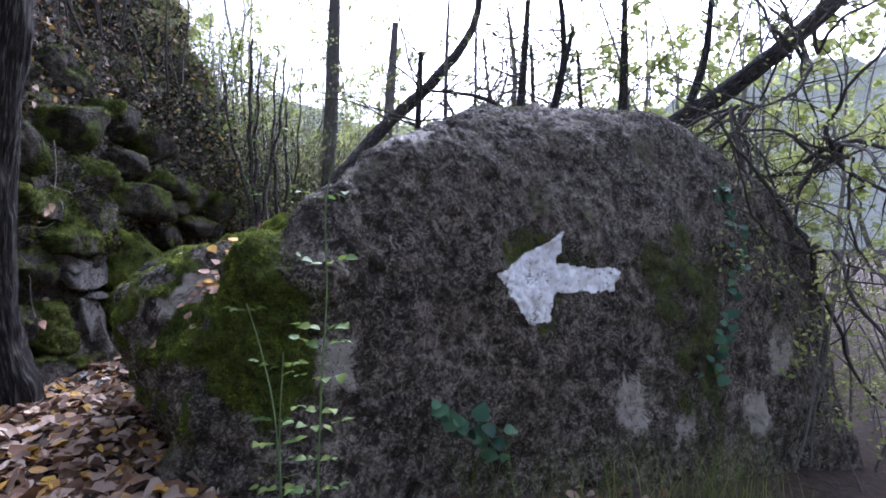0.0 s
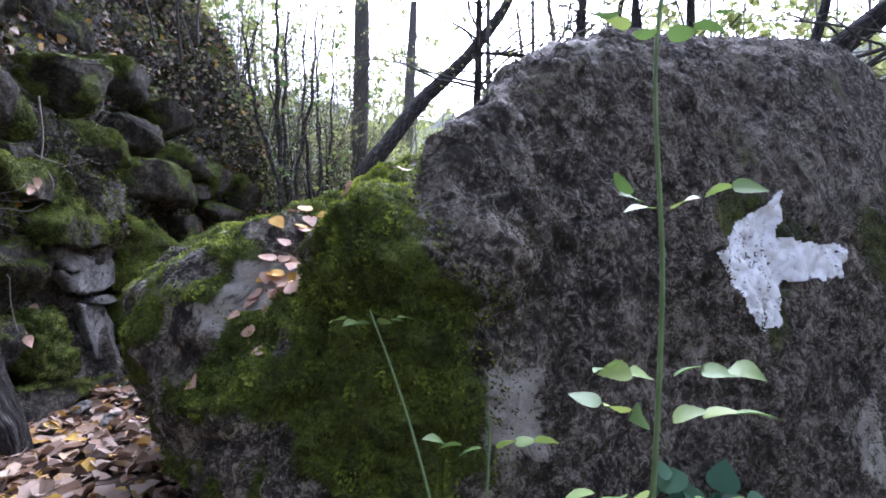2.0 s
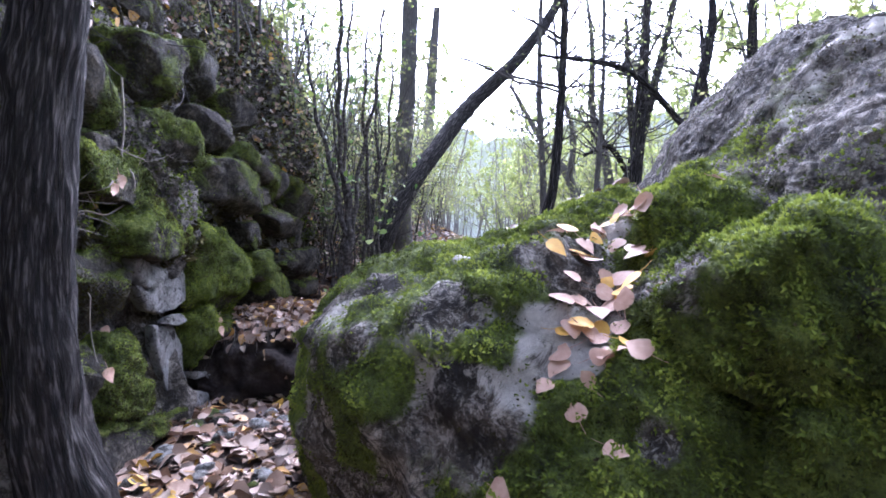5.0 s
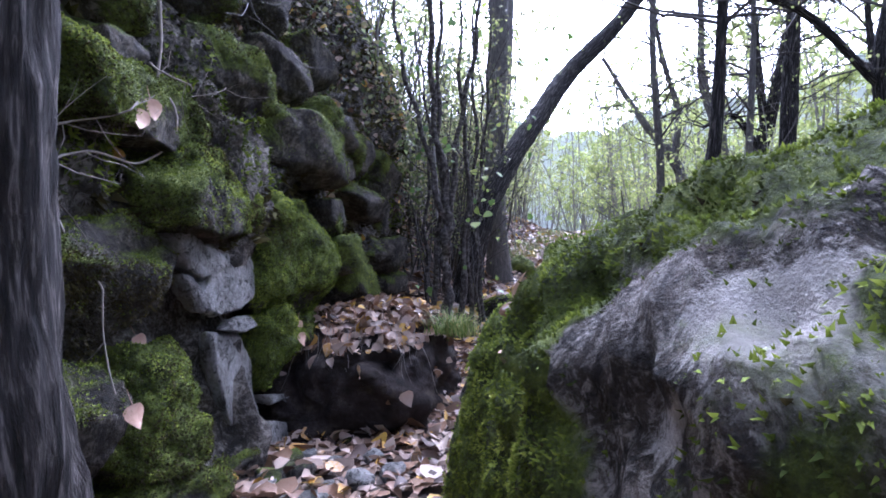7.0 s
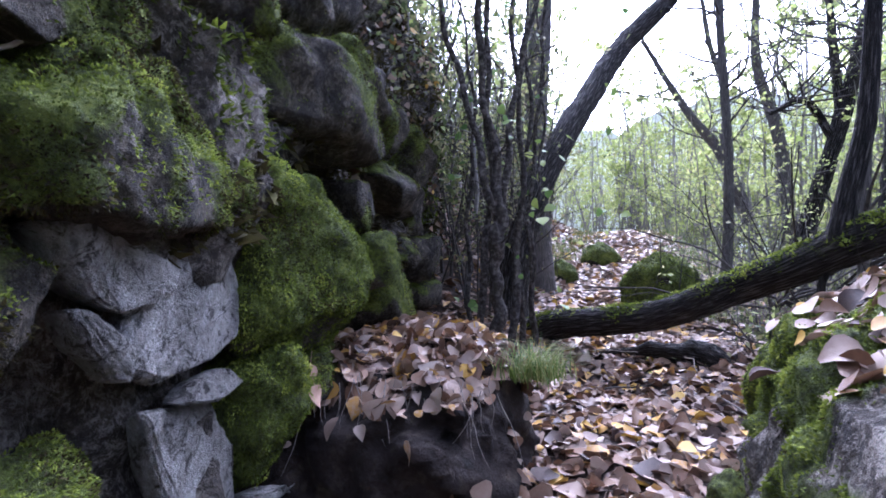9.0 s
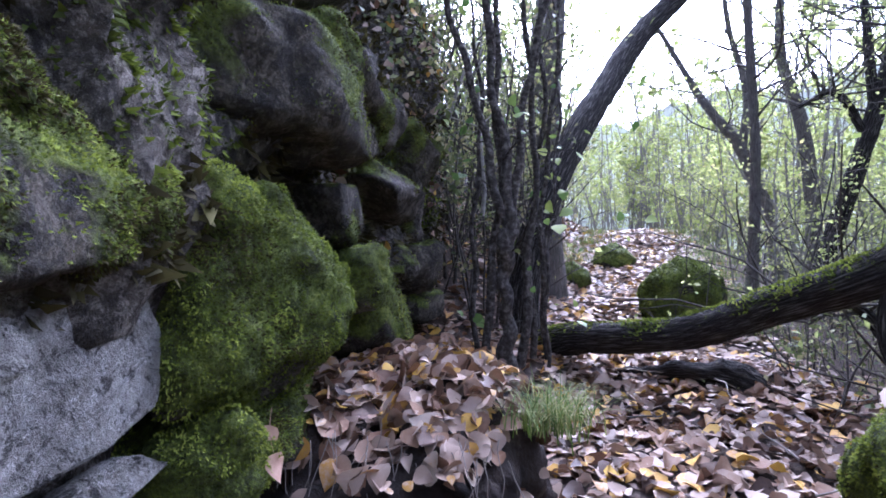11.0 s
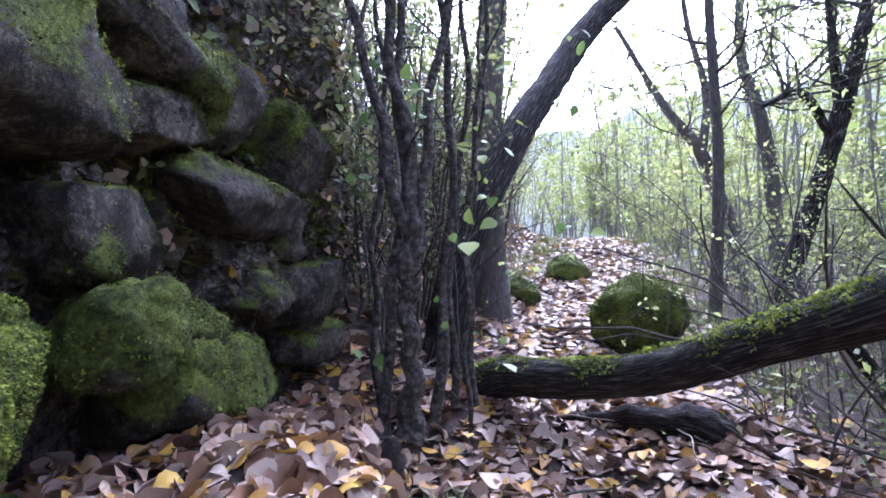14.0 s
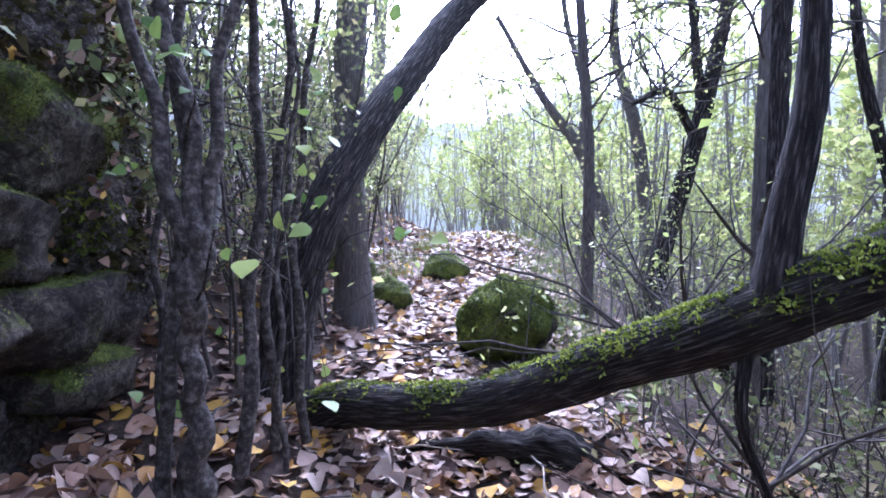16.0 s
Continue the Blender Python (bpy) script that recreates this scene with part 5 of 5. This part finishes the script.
tagged(new("leaf_litter", litter("leaf_litter", pts, np.tile((0.2, 0, 1.0), (n, 1)), 0.085, FAR_SHAPES, lean=0.5)), "brown leaves on the slope beside the path", "fallen leaves", kind="stuff")
# on the bank
bn = normals_of(bv, bf)
p, nn = sample(bv, bf, 2400, np.clip(bv[bf].mean(1)[:, 2] - 0.70, 0.0015, 0.08))
nn = np.where(nn[:, 2:3] < 0, -nn, nn)
tagged(new("leaf_litter", litter("leaf_litter", p + nn * rng.uniform(0.005, 0.04, (len(p), 1)), nn, 0.07, LEAF_SHAPES, lean=0.48)), "thick layer of curled leaves on the bank", "fallen leaves", kind="stuff")
# on the back of the boulder
wgt = np.clip((fc[:, 1] - 3.7) / 0.8, 0, 1) * np.clip((fn[:, 2] - 0.6) * 5, 0, 1) * np.clip((-0.3 - fc[:, 0]) / 0.3, 0, 1)
p, nn = sample(ov, of, 1100, wgt)
nn = np.where(nn[:, 2:3] < 0, -nn, nn)
tagged(new("leaf_litter", litter("leaf_litter", p + nn * rng.uniform(0.004, 0.02, (len(p), 1)), nn, 0.055, LEAF_SHAPES, lean=0.13)), "brown leaves lying on the back of the boulder", "fallen leaves", kind="stuff")
# caught on the slope and the stones
p, nn = sample(hv, hf, 3600, (hfc[:, 2] > 1.5) * ((hfc[:, 2] > 2.7) | (hfc[:, 1] > 6.4)) * (hfc[:, 1] > 2) * (hfc[:, 1] < 10.5))
nn = np.where(nn[:, 0:1] < 0, -nn, nn)
tagged(new("leaf_litter", litter("leaf_litter", p + nn * 0.06, nn, 0.055, FAR_SHAPES, lean=0.6)), "pale leaves caught on the steep hillside", "fallen leaves", kind="stuff")

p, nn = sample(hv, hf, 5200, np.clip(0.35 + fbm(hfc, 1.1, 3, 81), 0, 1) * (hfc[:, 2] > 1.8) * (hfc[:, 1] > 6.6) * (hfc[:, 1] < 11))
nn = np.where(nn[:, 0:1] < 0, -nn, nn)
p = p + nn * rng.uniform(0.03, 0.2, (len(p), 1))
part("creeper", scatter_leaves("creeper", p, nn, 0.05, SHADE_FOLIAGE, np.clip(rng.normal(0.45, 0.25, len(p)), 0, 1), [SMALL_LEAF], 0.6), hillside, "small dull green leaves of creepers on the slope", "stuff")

# ---- the far woods, with the haze put into their pale colour ----
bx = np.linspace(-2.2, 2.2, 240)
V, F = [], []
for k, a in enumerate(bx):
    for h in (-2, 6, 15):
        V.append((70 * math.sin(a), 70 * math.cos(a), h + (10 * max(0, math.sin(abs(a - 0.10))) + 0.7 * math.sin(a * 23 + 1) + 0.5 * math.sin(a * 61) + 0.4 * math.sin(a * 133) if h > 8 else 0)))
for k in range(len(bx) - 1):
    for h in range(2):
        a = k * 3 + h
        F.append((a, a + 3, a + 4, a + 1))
tagged(new("backdrop", fast_mesh("backdrop", V, F, DISTANCE)), "wooded distance in pale green, haze painted into the colour", "distance", kind="structure")


# ---- small plants and things on the boulder ----
def lone_leaf(m, size, mat, shape, name="fallen_leaf", label="", group=""):
    """One leaf with its stalk, lying at the pose m."""
    lv, lf = LEAF_SHAPES[shape]
    v = (lv - np.array([0, 0.3, 0])) * size
    s = tube(np.array([(0, -0.3, 0.0), (0.02, -0.6, -0.03), (0.05, -0.9, 0.0)]) * size, np.array([0.012, 0.01, 0.008]) * 1.4 * size, 4)
    tri = np.concatenate([s[1][:, [0, 1, 2]], s[1][:, [0, 2, 3]]])
    me = fast_mesh(name, np.concatenate([v, s[0]]), np.concatenate([lf, tri + len(v)]), mat, True, np.full(len(v) + len(s[0]), 0.6))
    ob = new(name, me)
    ob.matrix_basis = m
    return tagged(ob, label, "leaf", group)


rl = np.random.default_rng(31)
for k in range(64):
    a = rl.random() ** 1.3
    x, y = -1.14 + 0.30 * a + rl.normal(0, 0.085), 2.40 + 0.50 * a + rl.normal(0, 0.06)
    h, n = top_of(x, y)
    n = (n + Vector((0, -0.15, 0.25))).normalized()
    yel = rl.random() < 0.3
    m = Matrix.Translation(h + n * (0.006 + 0.016 * rl.random())) @ n.to_track_quat("Z", "Y").to_matrix().to_4x4() @ pose(0, 0, 0, rl.normal(0, 10), rl.normal(0, 10), rl.uniform(0, 360))
    lone_leaf(m, rl.uniform(0.045, 0.078), YELLOW_LEAF if yel else TAN_LEAF, (0, 4, 4, 1)[int(rl.integers(0, 4))], label="dry %s leaf lying on the mossy boulder" % ("orange" if yel else "tan"), group="leaves on the boulder")
for x, y, mat in ((-1.40, 2.30, TAN_LEAF), (-1.35, 2.33, TAN_LEAF), (-1.95, 3.5, TAN_LEAF), (-1.97, 3.65, TAN_LEAF)):
    h, n = top_of(x, y)
    m = Matrix.Translation(h + n * 0.015) @ n.to_track_quat("Z", "Y").to_matrix().to_4x4() @ pose(0, 0, 0, 0, 10, rl.uniform(0, 360))
    lone_leaf(m, 0.065, mat, 0, label="dry tan leaf lying on the mossy boulder", group="leaves on the boulder")
# leaves that hang on the wall stones
for x, y, z, mat in ((-3.0, 4.36, 1.02, TAN_LEAF), (-2.98, 4.18, 1.88, TAN_LEAF), (-3.0, 4.30, 1.74, YELLOW_LEAF), (-2.98, 4.12, 1.83, TAN_LEAF), (-2.96, 3.98, 0.86, TAN_LEAF), (-2.95, 4.02, 0.80, TAN_LEAF), (-2.9, 5.4, 0.86, TAN_LEAF), (-2.8, 5.42, 0.93, TAN_LEAF)):
    x = on_wall(y, z, 0.012)
    lone_leaf(pose(x, y, z, 75, 0, 80 + rl.normal(0, 25)) @ pose(0, 0, 0, 0, 0, 180 + rl.normal(0, 25)), 0.085, mat, 1, label="dry leaf caught on the stone wall", group="leaves on the wall")


def sprig(name, keys, radius, leaves, mat, label, leaf=0.05, stem=STEM, pinnate=True, shape=0):
    """A thin stem along keys with leaves in pairs; leaves: (place along the stem, size) each."""
    line = smooth_line(keys, 30)
    root = tagged(new(name), label, "plant")
    root.location = line[0]
    v, f, u = tube(line - line[0], radius * np.linspace(1.1, 0.5, len(line)), 6)
    part("stem", fast_mesh("stem", v, f, stem), root)
    pts, V, F, T, k = [], [], [], [], 0
    lv, lf = LEAF_SHAPES[shape]
    for at, size in leaves:
        p = line[int(at * (len(line) - 1))] - line[0]
        for side in (-1, 1):
            az = rl.uniform(-0.6, 0.6) + (0 if side > 0 else math.pi)
            out = Vector((math.cos(az), -abs(math.sin(az)) - 0.3, 0.35)).normalized()
            n_leaves = 3 if pinnate else 1
            for q in range(n_leaves):
                base = Vector(p) + out * size * (0.4 + 0.8 * q)
                turn = out.to_track_quat("Y", "Z").to_matrix().to_4x4() @ pose(0, 0, 0, rl.normal(-15, 12), rl.normal(0, 20), rl.normal(0, 35))
                m = Matrix.Translation(base) @ turn @ Matrix.Diagonal((size * 0.8, size, size, 1))
                V.append(np.array([m @ Vector(c) for c in lv]))
                F.append(lf + k)
                T.append(np.full(len(lv), rl.uniform(0.2, 0.8)))
                k += len(lv)
    part("leaves", fast_mesh("leaves", np.concatenate(V), np.concatenate(F), mat, True, np.concatenate(T)), root)
    return root


sprig("seedling", [(-0.26, 1.38, 0.10), (-0.23, 1.36, 0.9), (-0.20, 1.36, 1.35), (-0.19, 1.37, 1.78), (-0.16, 1.38, 1.9)], 0.0055, [(0.30, 0.05), (0.36, 0.045), (0.42, 0.05), (0.47, 0.045), (0.55, 0.055), (0.60, 0.055), (0.63, 0.05), (0.78, 0.05), (0.9, 0.045)], GREEN_LEAF, "slender green seedling with paired leaves before the boulder")
sprig("seedling", [(-0.52, 1.86, 0.15), (-0.58, 1.91, 0.8), (-0.66, 1.96, 1.08), (-0.72, 1.98, 1.25)], 0.006, [(0.1, 0.045), (0.25, 0.04), (0.5, 0.045), (0.97, 0.05)], GREEN_LEAF, "thin pale stem with small green leaves before the boulder")
sprig("seedling", [(-0.44, 1.6, 0.13), (-0.46, 1.62, 0.75), (-0.44, 1.62, 1.08)], 0.005, [(0.1, 0.045), (0.4, 0.05), (0.6, 0.05), (0.95, 0.05)], GREEN_LEAF, "small green seedling growing before the boulder")


def ivy(keys, count, label):
    line = []
    for x, z in smooth_line([(a, b, 0) for a, b in keys], 36)[:, :2]:
        h, n = on_boulder(x, z)
        line.append(h + n * 0.012)
    root = tagged(new("ivy"), label, "ivy")
    root.location = line[0]
    base = Vector(line[0])
    pts = np.array([tuple(p - base) for p in line])
    v, f, u = tube(pts, np.full(len(pts), 0.004), 5)
    part("stem", fast_mesh("stem", v, f, TWIG), root)
    k = rl.integers(0, len(pts), count)
    p = pts[k] + np.stack([rl.normal(0, 0.06, count), -np.abs(rl.normal(0.03, 0.015, count)), rl.normal(0, 0.05, count)], -1)
    part("leaves", scatter_leaves("leaves", p, np.tile((0.1, -0.8, 0.5), (count, 1)), 0.09, IVY_LEAF, np.clip(rl.normal(0.5, 0.25, count), 0, 1), [LEAF_SHAPES[0], LEAF_SHAPES[4]], 0.35), root)


ivy([(3.1, 2.0), (3.1, 1.7), (2.95, 1.2), (2.8, 0.8), (2.6, 0.4)], 46, "dark ivy strand climbing the side of the boulder")
ivy([(0.62, 0.30), (0.4, 0.42), (0.18, 0.53)], 22, "low dark ivy at the foot of the boulder")
ivy([(3.15, 2.05), (3.05, 2.0), (2.9, 2.05)], 14, "small ivy cluster near the top of boulder")


def grass_tuft(x, y, count, length, label, spread=0.06, mat=GRASS, droop=0.5, z=None):
    base = at_ground(x, y) if z is None else z
    V, F, T, k = [], [], [], 0
    for _ in range(count):
        a, h = rl.random() * 6.28, length * rl.uniform(0.5, 1.2)
        o = np.array([rl.normal(0, spread), rl.normal(0, spread), 0])
        d = np.array([math.cos(a), math.sin(a), 0])
        s = np.array([-math.sin(a), math.cos(a), 0]) * 0.0025
        lean = rl.uniform(0.3, 1.0) * droop
        rows = [o + d * h * lean * t * t * 1.2 + np.array([0, 0, h * (t - 0.55 * lean * t * t)]) for t in (0, 0.35, 0.7, 1.0)]
        for q, p in enumerate(rows):
            wdt = (1, 0.9, 0.6, 0.1)[q]
            V += [p - s * wdt, p + s * wdt]
        for q in range(3):
            F.append((k + 2 * q, k + 2 * q + 1, k + 2 * q + 3, k + 2 * q + 2))
        T += [rl.uniform(0.1, 0.95)] * 8
        k += 8
    ob = tagged(new("grass_tuft", fast_mesh("grass_tuft", V, F, mat, True, T)), label, "grass", "grass tufts", "stuff")
    ob.location = (x, y, base - 0.01)
    return ob


for x, y, c, h in ((0.5, 2.0, 30, 0.4), (0.9, 2.0, 40, 0.4), (1.3, 2.2, 50, 0.42), (1.7, 2.4, 60, 0.45), (2.1, 2.6, 70, 0.5), (2.5, 2.9, 70, 0.5), (2.3, 2.2, 60, 0.4), (1.2, 1.7, 40, 0.3)):
    grass_tuft(x, y + 0.3, c, 1.5 * h, "long thin grass at the foot of the boulder", 0.10)
grass_tuft(-2.30, 5.95, 220, 0.22, "green grass tuft hanging over the bank", 0.07, GRASS, 1.0, 0.80)
grass_tuft(-2.24, 6.2, 160, 0.2, "green grass tuft hanging over the bank", 0.07, GRASS, 1.0, 0.74)
for x, y in ((-0.15, 9.6), (0.1, 10.2), (0.25, 9.3), (-0.2, 10.6), (0.3, 11.0), (0.5, 11.8), (0.6, 12.6), (-1.6, 12.0), (-1.4, 13.0), (-1.0, 14.2), (0.9, 13.5), (1.1, 14.5), (1.1, 15.5), (-0.6, 15.6)):
    grass_tuft(x, y, 260, 0.26, "yellowing grass at the side of the path", 0.26, GRASS, 0.7)


def vine(keys, radius, label, mat=DRY_TWIG, twigs=6):
    r3 = np.random.default_rng(int(abs(keys[0][1]) * 1000))
    line = smooth_line(keys, 50)
    reach = np.array([on_wall(q[1], q[2], 0.02) for q in line])
    reach = np.convolve(np.pad(reach, 4, mode="edge"), np.ones(9) / 9, "valid")
    line[:, 0] = np.maximum(reach + 0.02, -3.3)
    tubes, tips = [tube(line, radius * np.linspace(1.1, 0.4, 50), 7, 0.05)], []
    for _ in range(twigs):
        k = r3.integers(8, 48)
        branch_system(r3, line[k], r3.normal(0, 1, 3) + np.array([0.5, 0, -0.2]), r3.uniform(0.1, 0.28), radius * 0.45, 1, tubes, tips, 0.25, 0.0, (2, 1))
    v, f, u = join(tubes)
    return tagged(new("dead_vine", fast_mesh("dead_vine", v, f, mat)), label, "vine")


vine([(-3.05, 4.38, 2.5), (-2.98, 4.40, 2.2), (-2.94, 4.36, 1.95), (-2.92, 4.38, 1.78), (-2.93, 4.27, 1.70), (-2.94, 3.98, 1.69), (-2.95, 3.83, 1.62), (-2.97, 3.90, 1.40), (-2.98, 3.94, 1.2), (-2.98, 3.96, 0.92)], 0.006, "pale dead vine hanging down the mossy wall")
vine([(-2.98, 4.30, 2.08), (-2.95, 4.48, 2.02), (-2.93, 4.62, 2.04), (-2.92, 4.78, 2.12)], 0.004, "pale dry twig reaching out from the wall")
vine([(-3.05, 3.75, 1.55), (-2.95, 3.82, 1.72), (-2.92, 3.98, 1.80), (-2.95, 4.05, 1.86)], 0.006, "dry grey twig leaning on the wall")


# ---- drooping tangle beside the boulder ----
def tangle(seed, x, y, z, way, label, n=9, length=2.6):
    r4 = np.random.default_rng(seed)
    tubes, tips = [], []
    for _ in range(n):
        d = np.array(way) + r4.normal(0, 0.45, 3)
        line = wander((r4.normal(0, 0.1), r4.normal(0, 0.1), 0), d, length * r4.uniform(0.6, 1.2), 14, 0.16, -0.035, r4)
        rad = r4.uniform(0.012, 0.03) * np.linspace(1.1, 0.25, 15)
        tubes.append(tube(line, rad, 6, 0.06, seed))
        for _ in range(9):
            k = r4.integers(2, 14)
            branch_system(r4, line[k], r4.normal(0, 1, 3), r4.uniform(0.3, 0.9), rad[k] * 0.6, 2, tubes, tips, 0.22, -0.03, (3, 3, 2))
    v, f, u = join(tubes)
    root = tagged(new("dead_branches"), label, "branches")
    root.location = (x, y, z)
    part("branches", fast_mesh("branches", v, f, TWIG), root)
    part("foliage", foliage_on("foliage", tips, r4, 120, 0.04, FOLIAGE), root, kind="stuff")


for seed, x, y, z, way in ((201, 3.9, 5.6, 3.1, (-0.7, -0.1, -0.1)), (202, 4.6, 5.2, 2.4, (-0.8, 0.0, 0.0)), (203, 3.6, 6.2, 2.6, (-0.3, 0.0, -0.4)), (204, 4.8, 6.0, 3.8, (-0.8, -0.2, 0.2)), (205, 4.2, 4.8, 1.4, (-0.6, 0.1, 0.4))):
    tangle(seed, x, y, z, way, "tangle of dead dark branches beside the boulder")
# limbs that cross the sky behind the boulder
tree([(2.3, 8.6, 0.0, 0.12), (2.35, 8.6, 1.8, 0.09), (2.2, 8.6, 3.2, 0.08), (2.5, 8.7, 4.6, 0.06), (2.4, 8.8, 6.5, 0.03)], [[(2.2, 8.6, 3.0, 0.05), (1.2, 8.5, 3.9, 0.04), (0.0, 8.5, 4.1, 0.02)]], 23, "dark tree with crooked limbs behind the boulder", BARK, 12, 500, starts=14, kids=(4, 4, 3), length=1.8)
tree([(0.5, 10.8, 0.6, 0.07), (0.55, 10.8, 2.4, 0.06), (0.5, 10.9, 4.4, 0.05), (0.6, 11, 7.0, 0.02)], [], 24, "slim upright tree with few leaves beside the path", BARK_GREY, 10, 300, starts=14, kids=(4, 3, 2), length=1.4, low=0.35)


# ---- roots, twigs and small stones ----
rt = np.random.default_rng(77)
tubes = []
for _ in range(34):
    y0 = rt.uniform(5.42, 5.62)
    x0 = rt.uniform(-3.2, -2.45)
    h = rt.uniform(0.1, 0.35)
    tubes.append(tube(wander((x0, 5.62 + rt.normal(0, 0.02), 0.82 + rt.normal(0, 0.04)), (rt.normal(0, 0.2), -0.5, -0.8), h, 6, 0.2, -0.1, rt), np.linspace(0.002, 0.0008, 7), 4))
v, f, u = join(tubes)
part("roots", fast_mesh("roots", v, f, DRY_TWIG), bank, "fine pale roots hanging from the soil", "stuff")
# dead twigs and bare roots on the hillside
tubes = []
for _ in range(260):
    y0, z0 = rt.uniform(2.5, 9.2), rt.uniform(2.5, 4.8)
    x0 = on_wall(y0, z0, 0.02)
    tubes.append(tube(wander((x0, y0, z0), (rt.uniform(0.1, 0.6), rt.normal(0, 0.6), rt.uniform(-1.0, 0.3)), rt.uniform(0.2, 0.7), 6, 0.25, -0.06, rt), rt.uniform(0.0015, 0.004) * np.linspace(1.2, 0.4, 7), 4))
v, f, u = join(tubes)
part("twigs", fast_mesh("twigs", v, f, TWIG), hillside, "dead twigs and bare roots on the slope", "stuff")
# loose stones at the foot of wall and bank
d, f = ball(10, 14)
for k in range(34):
    y0 = rt.uniform(3.8, 5.6)
    x0 = -3.05 + abs(rt.normal(0, 0.16)) if k < 20 else rt.uniform(-3.0, -2.2)
    s = rt.uniform(0.025, 0.07)
    q = np.sign(d) * np.abs(d) ** 0.7 * np.array([1, rt.uniform(0.7, 1.3), 0.6]) * s
    q = q + d * (0.25 * s * fbm(d, 1.5, 2, k))[:, None]
    ob = tagged(new("loose_stone", fast_mesh("loose_stone", q, f, ROCK_PALE if k % 2 else ROCK_WALL)), "small broken stone lying at the foot of the wall", "stone", "loose stones")
    ob.location = (x0, y0, at_ground(x0, y0) + 0.3 * s)
    ob.rotation_euler = (rt.uniform(-0.4, 0.4), rt.uniform(-0.4, 0.4), rt.uniform(0, 6))
# fallen twigs on the litter
for k in range(26):
    x0, y0 = rt.uniform(-2.6, 0.8), rt.uniform(5.9, 9.5)
    a = rt.uniform(0, 6.28)
    line = wander((0, 0, 0.03), (math.cos(a), math.sin(a), 0.05), rt.uniform(0.2, 0.7), 7, 0.15, -0.01, rt)
    v, f2, u = tube(line, rt.uniform(0.003, 0.007) * np.linspace(1.2, 0.5, 8), 5)
    ob = tagged(new("twig", fast_mesh("twig", v, f2, TWIG if k % 2 else DRY_TWIG)), "dry fallen twig lying on the leaves", "twig", "fallen twigs")
    ob.location = (x0, y0, at_ground(x0, y0) + 0.03)
# mossy stones along the right of the path
for x0, y0, s in ((-1.15, 5.6, 0.2), (-0.9, 5.9, 0.16), (-1.5, 5.75, 0.12)):
    o = tagged(new("mossy_rock", rock.data), "low mossy stone beside the path", "rock")
    o.matrix_basis = pose(x0, y0, at_ground(x0, y0) + 0.03, 0, 0, 900 * s)
    o.scale = (s / 0.37,) * 3
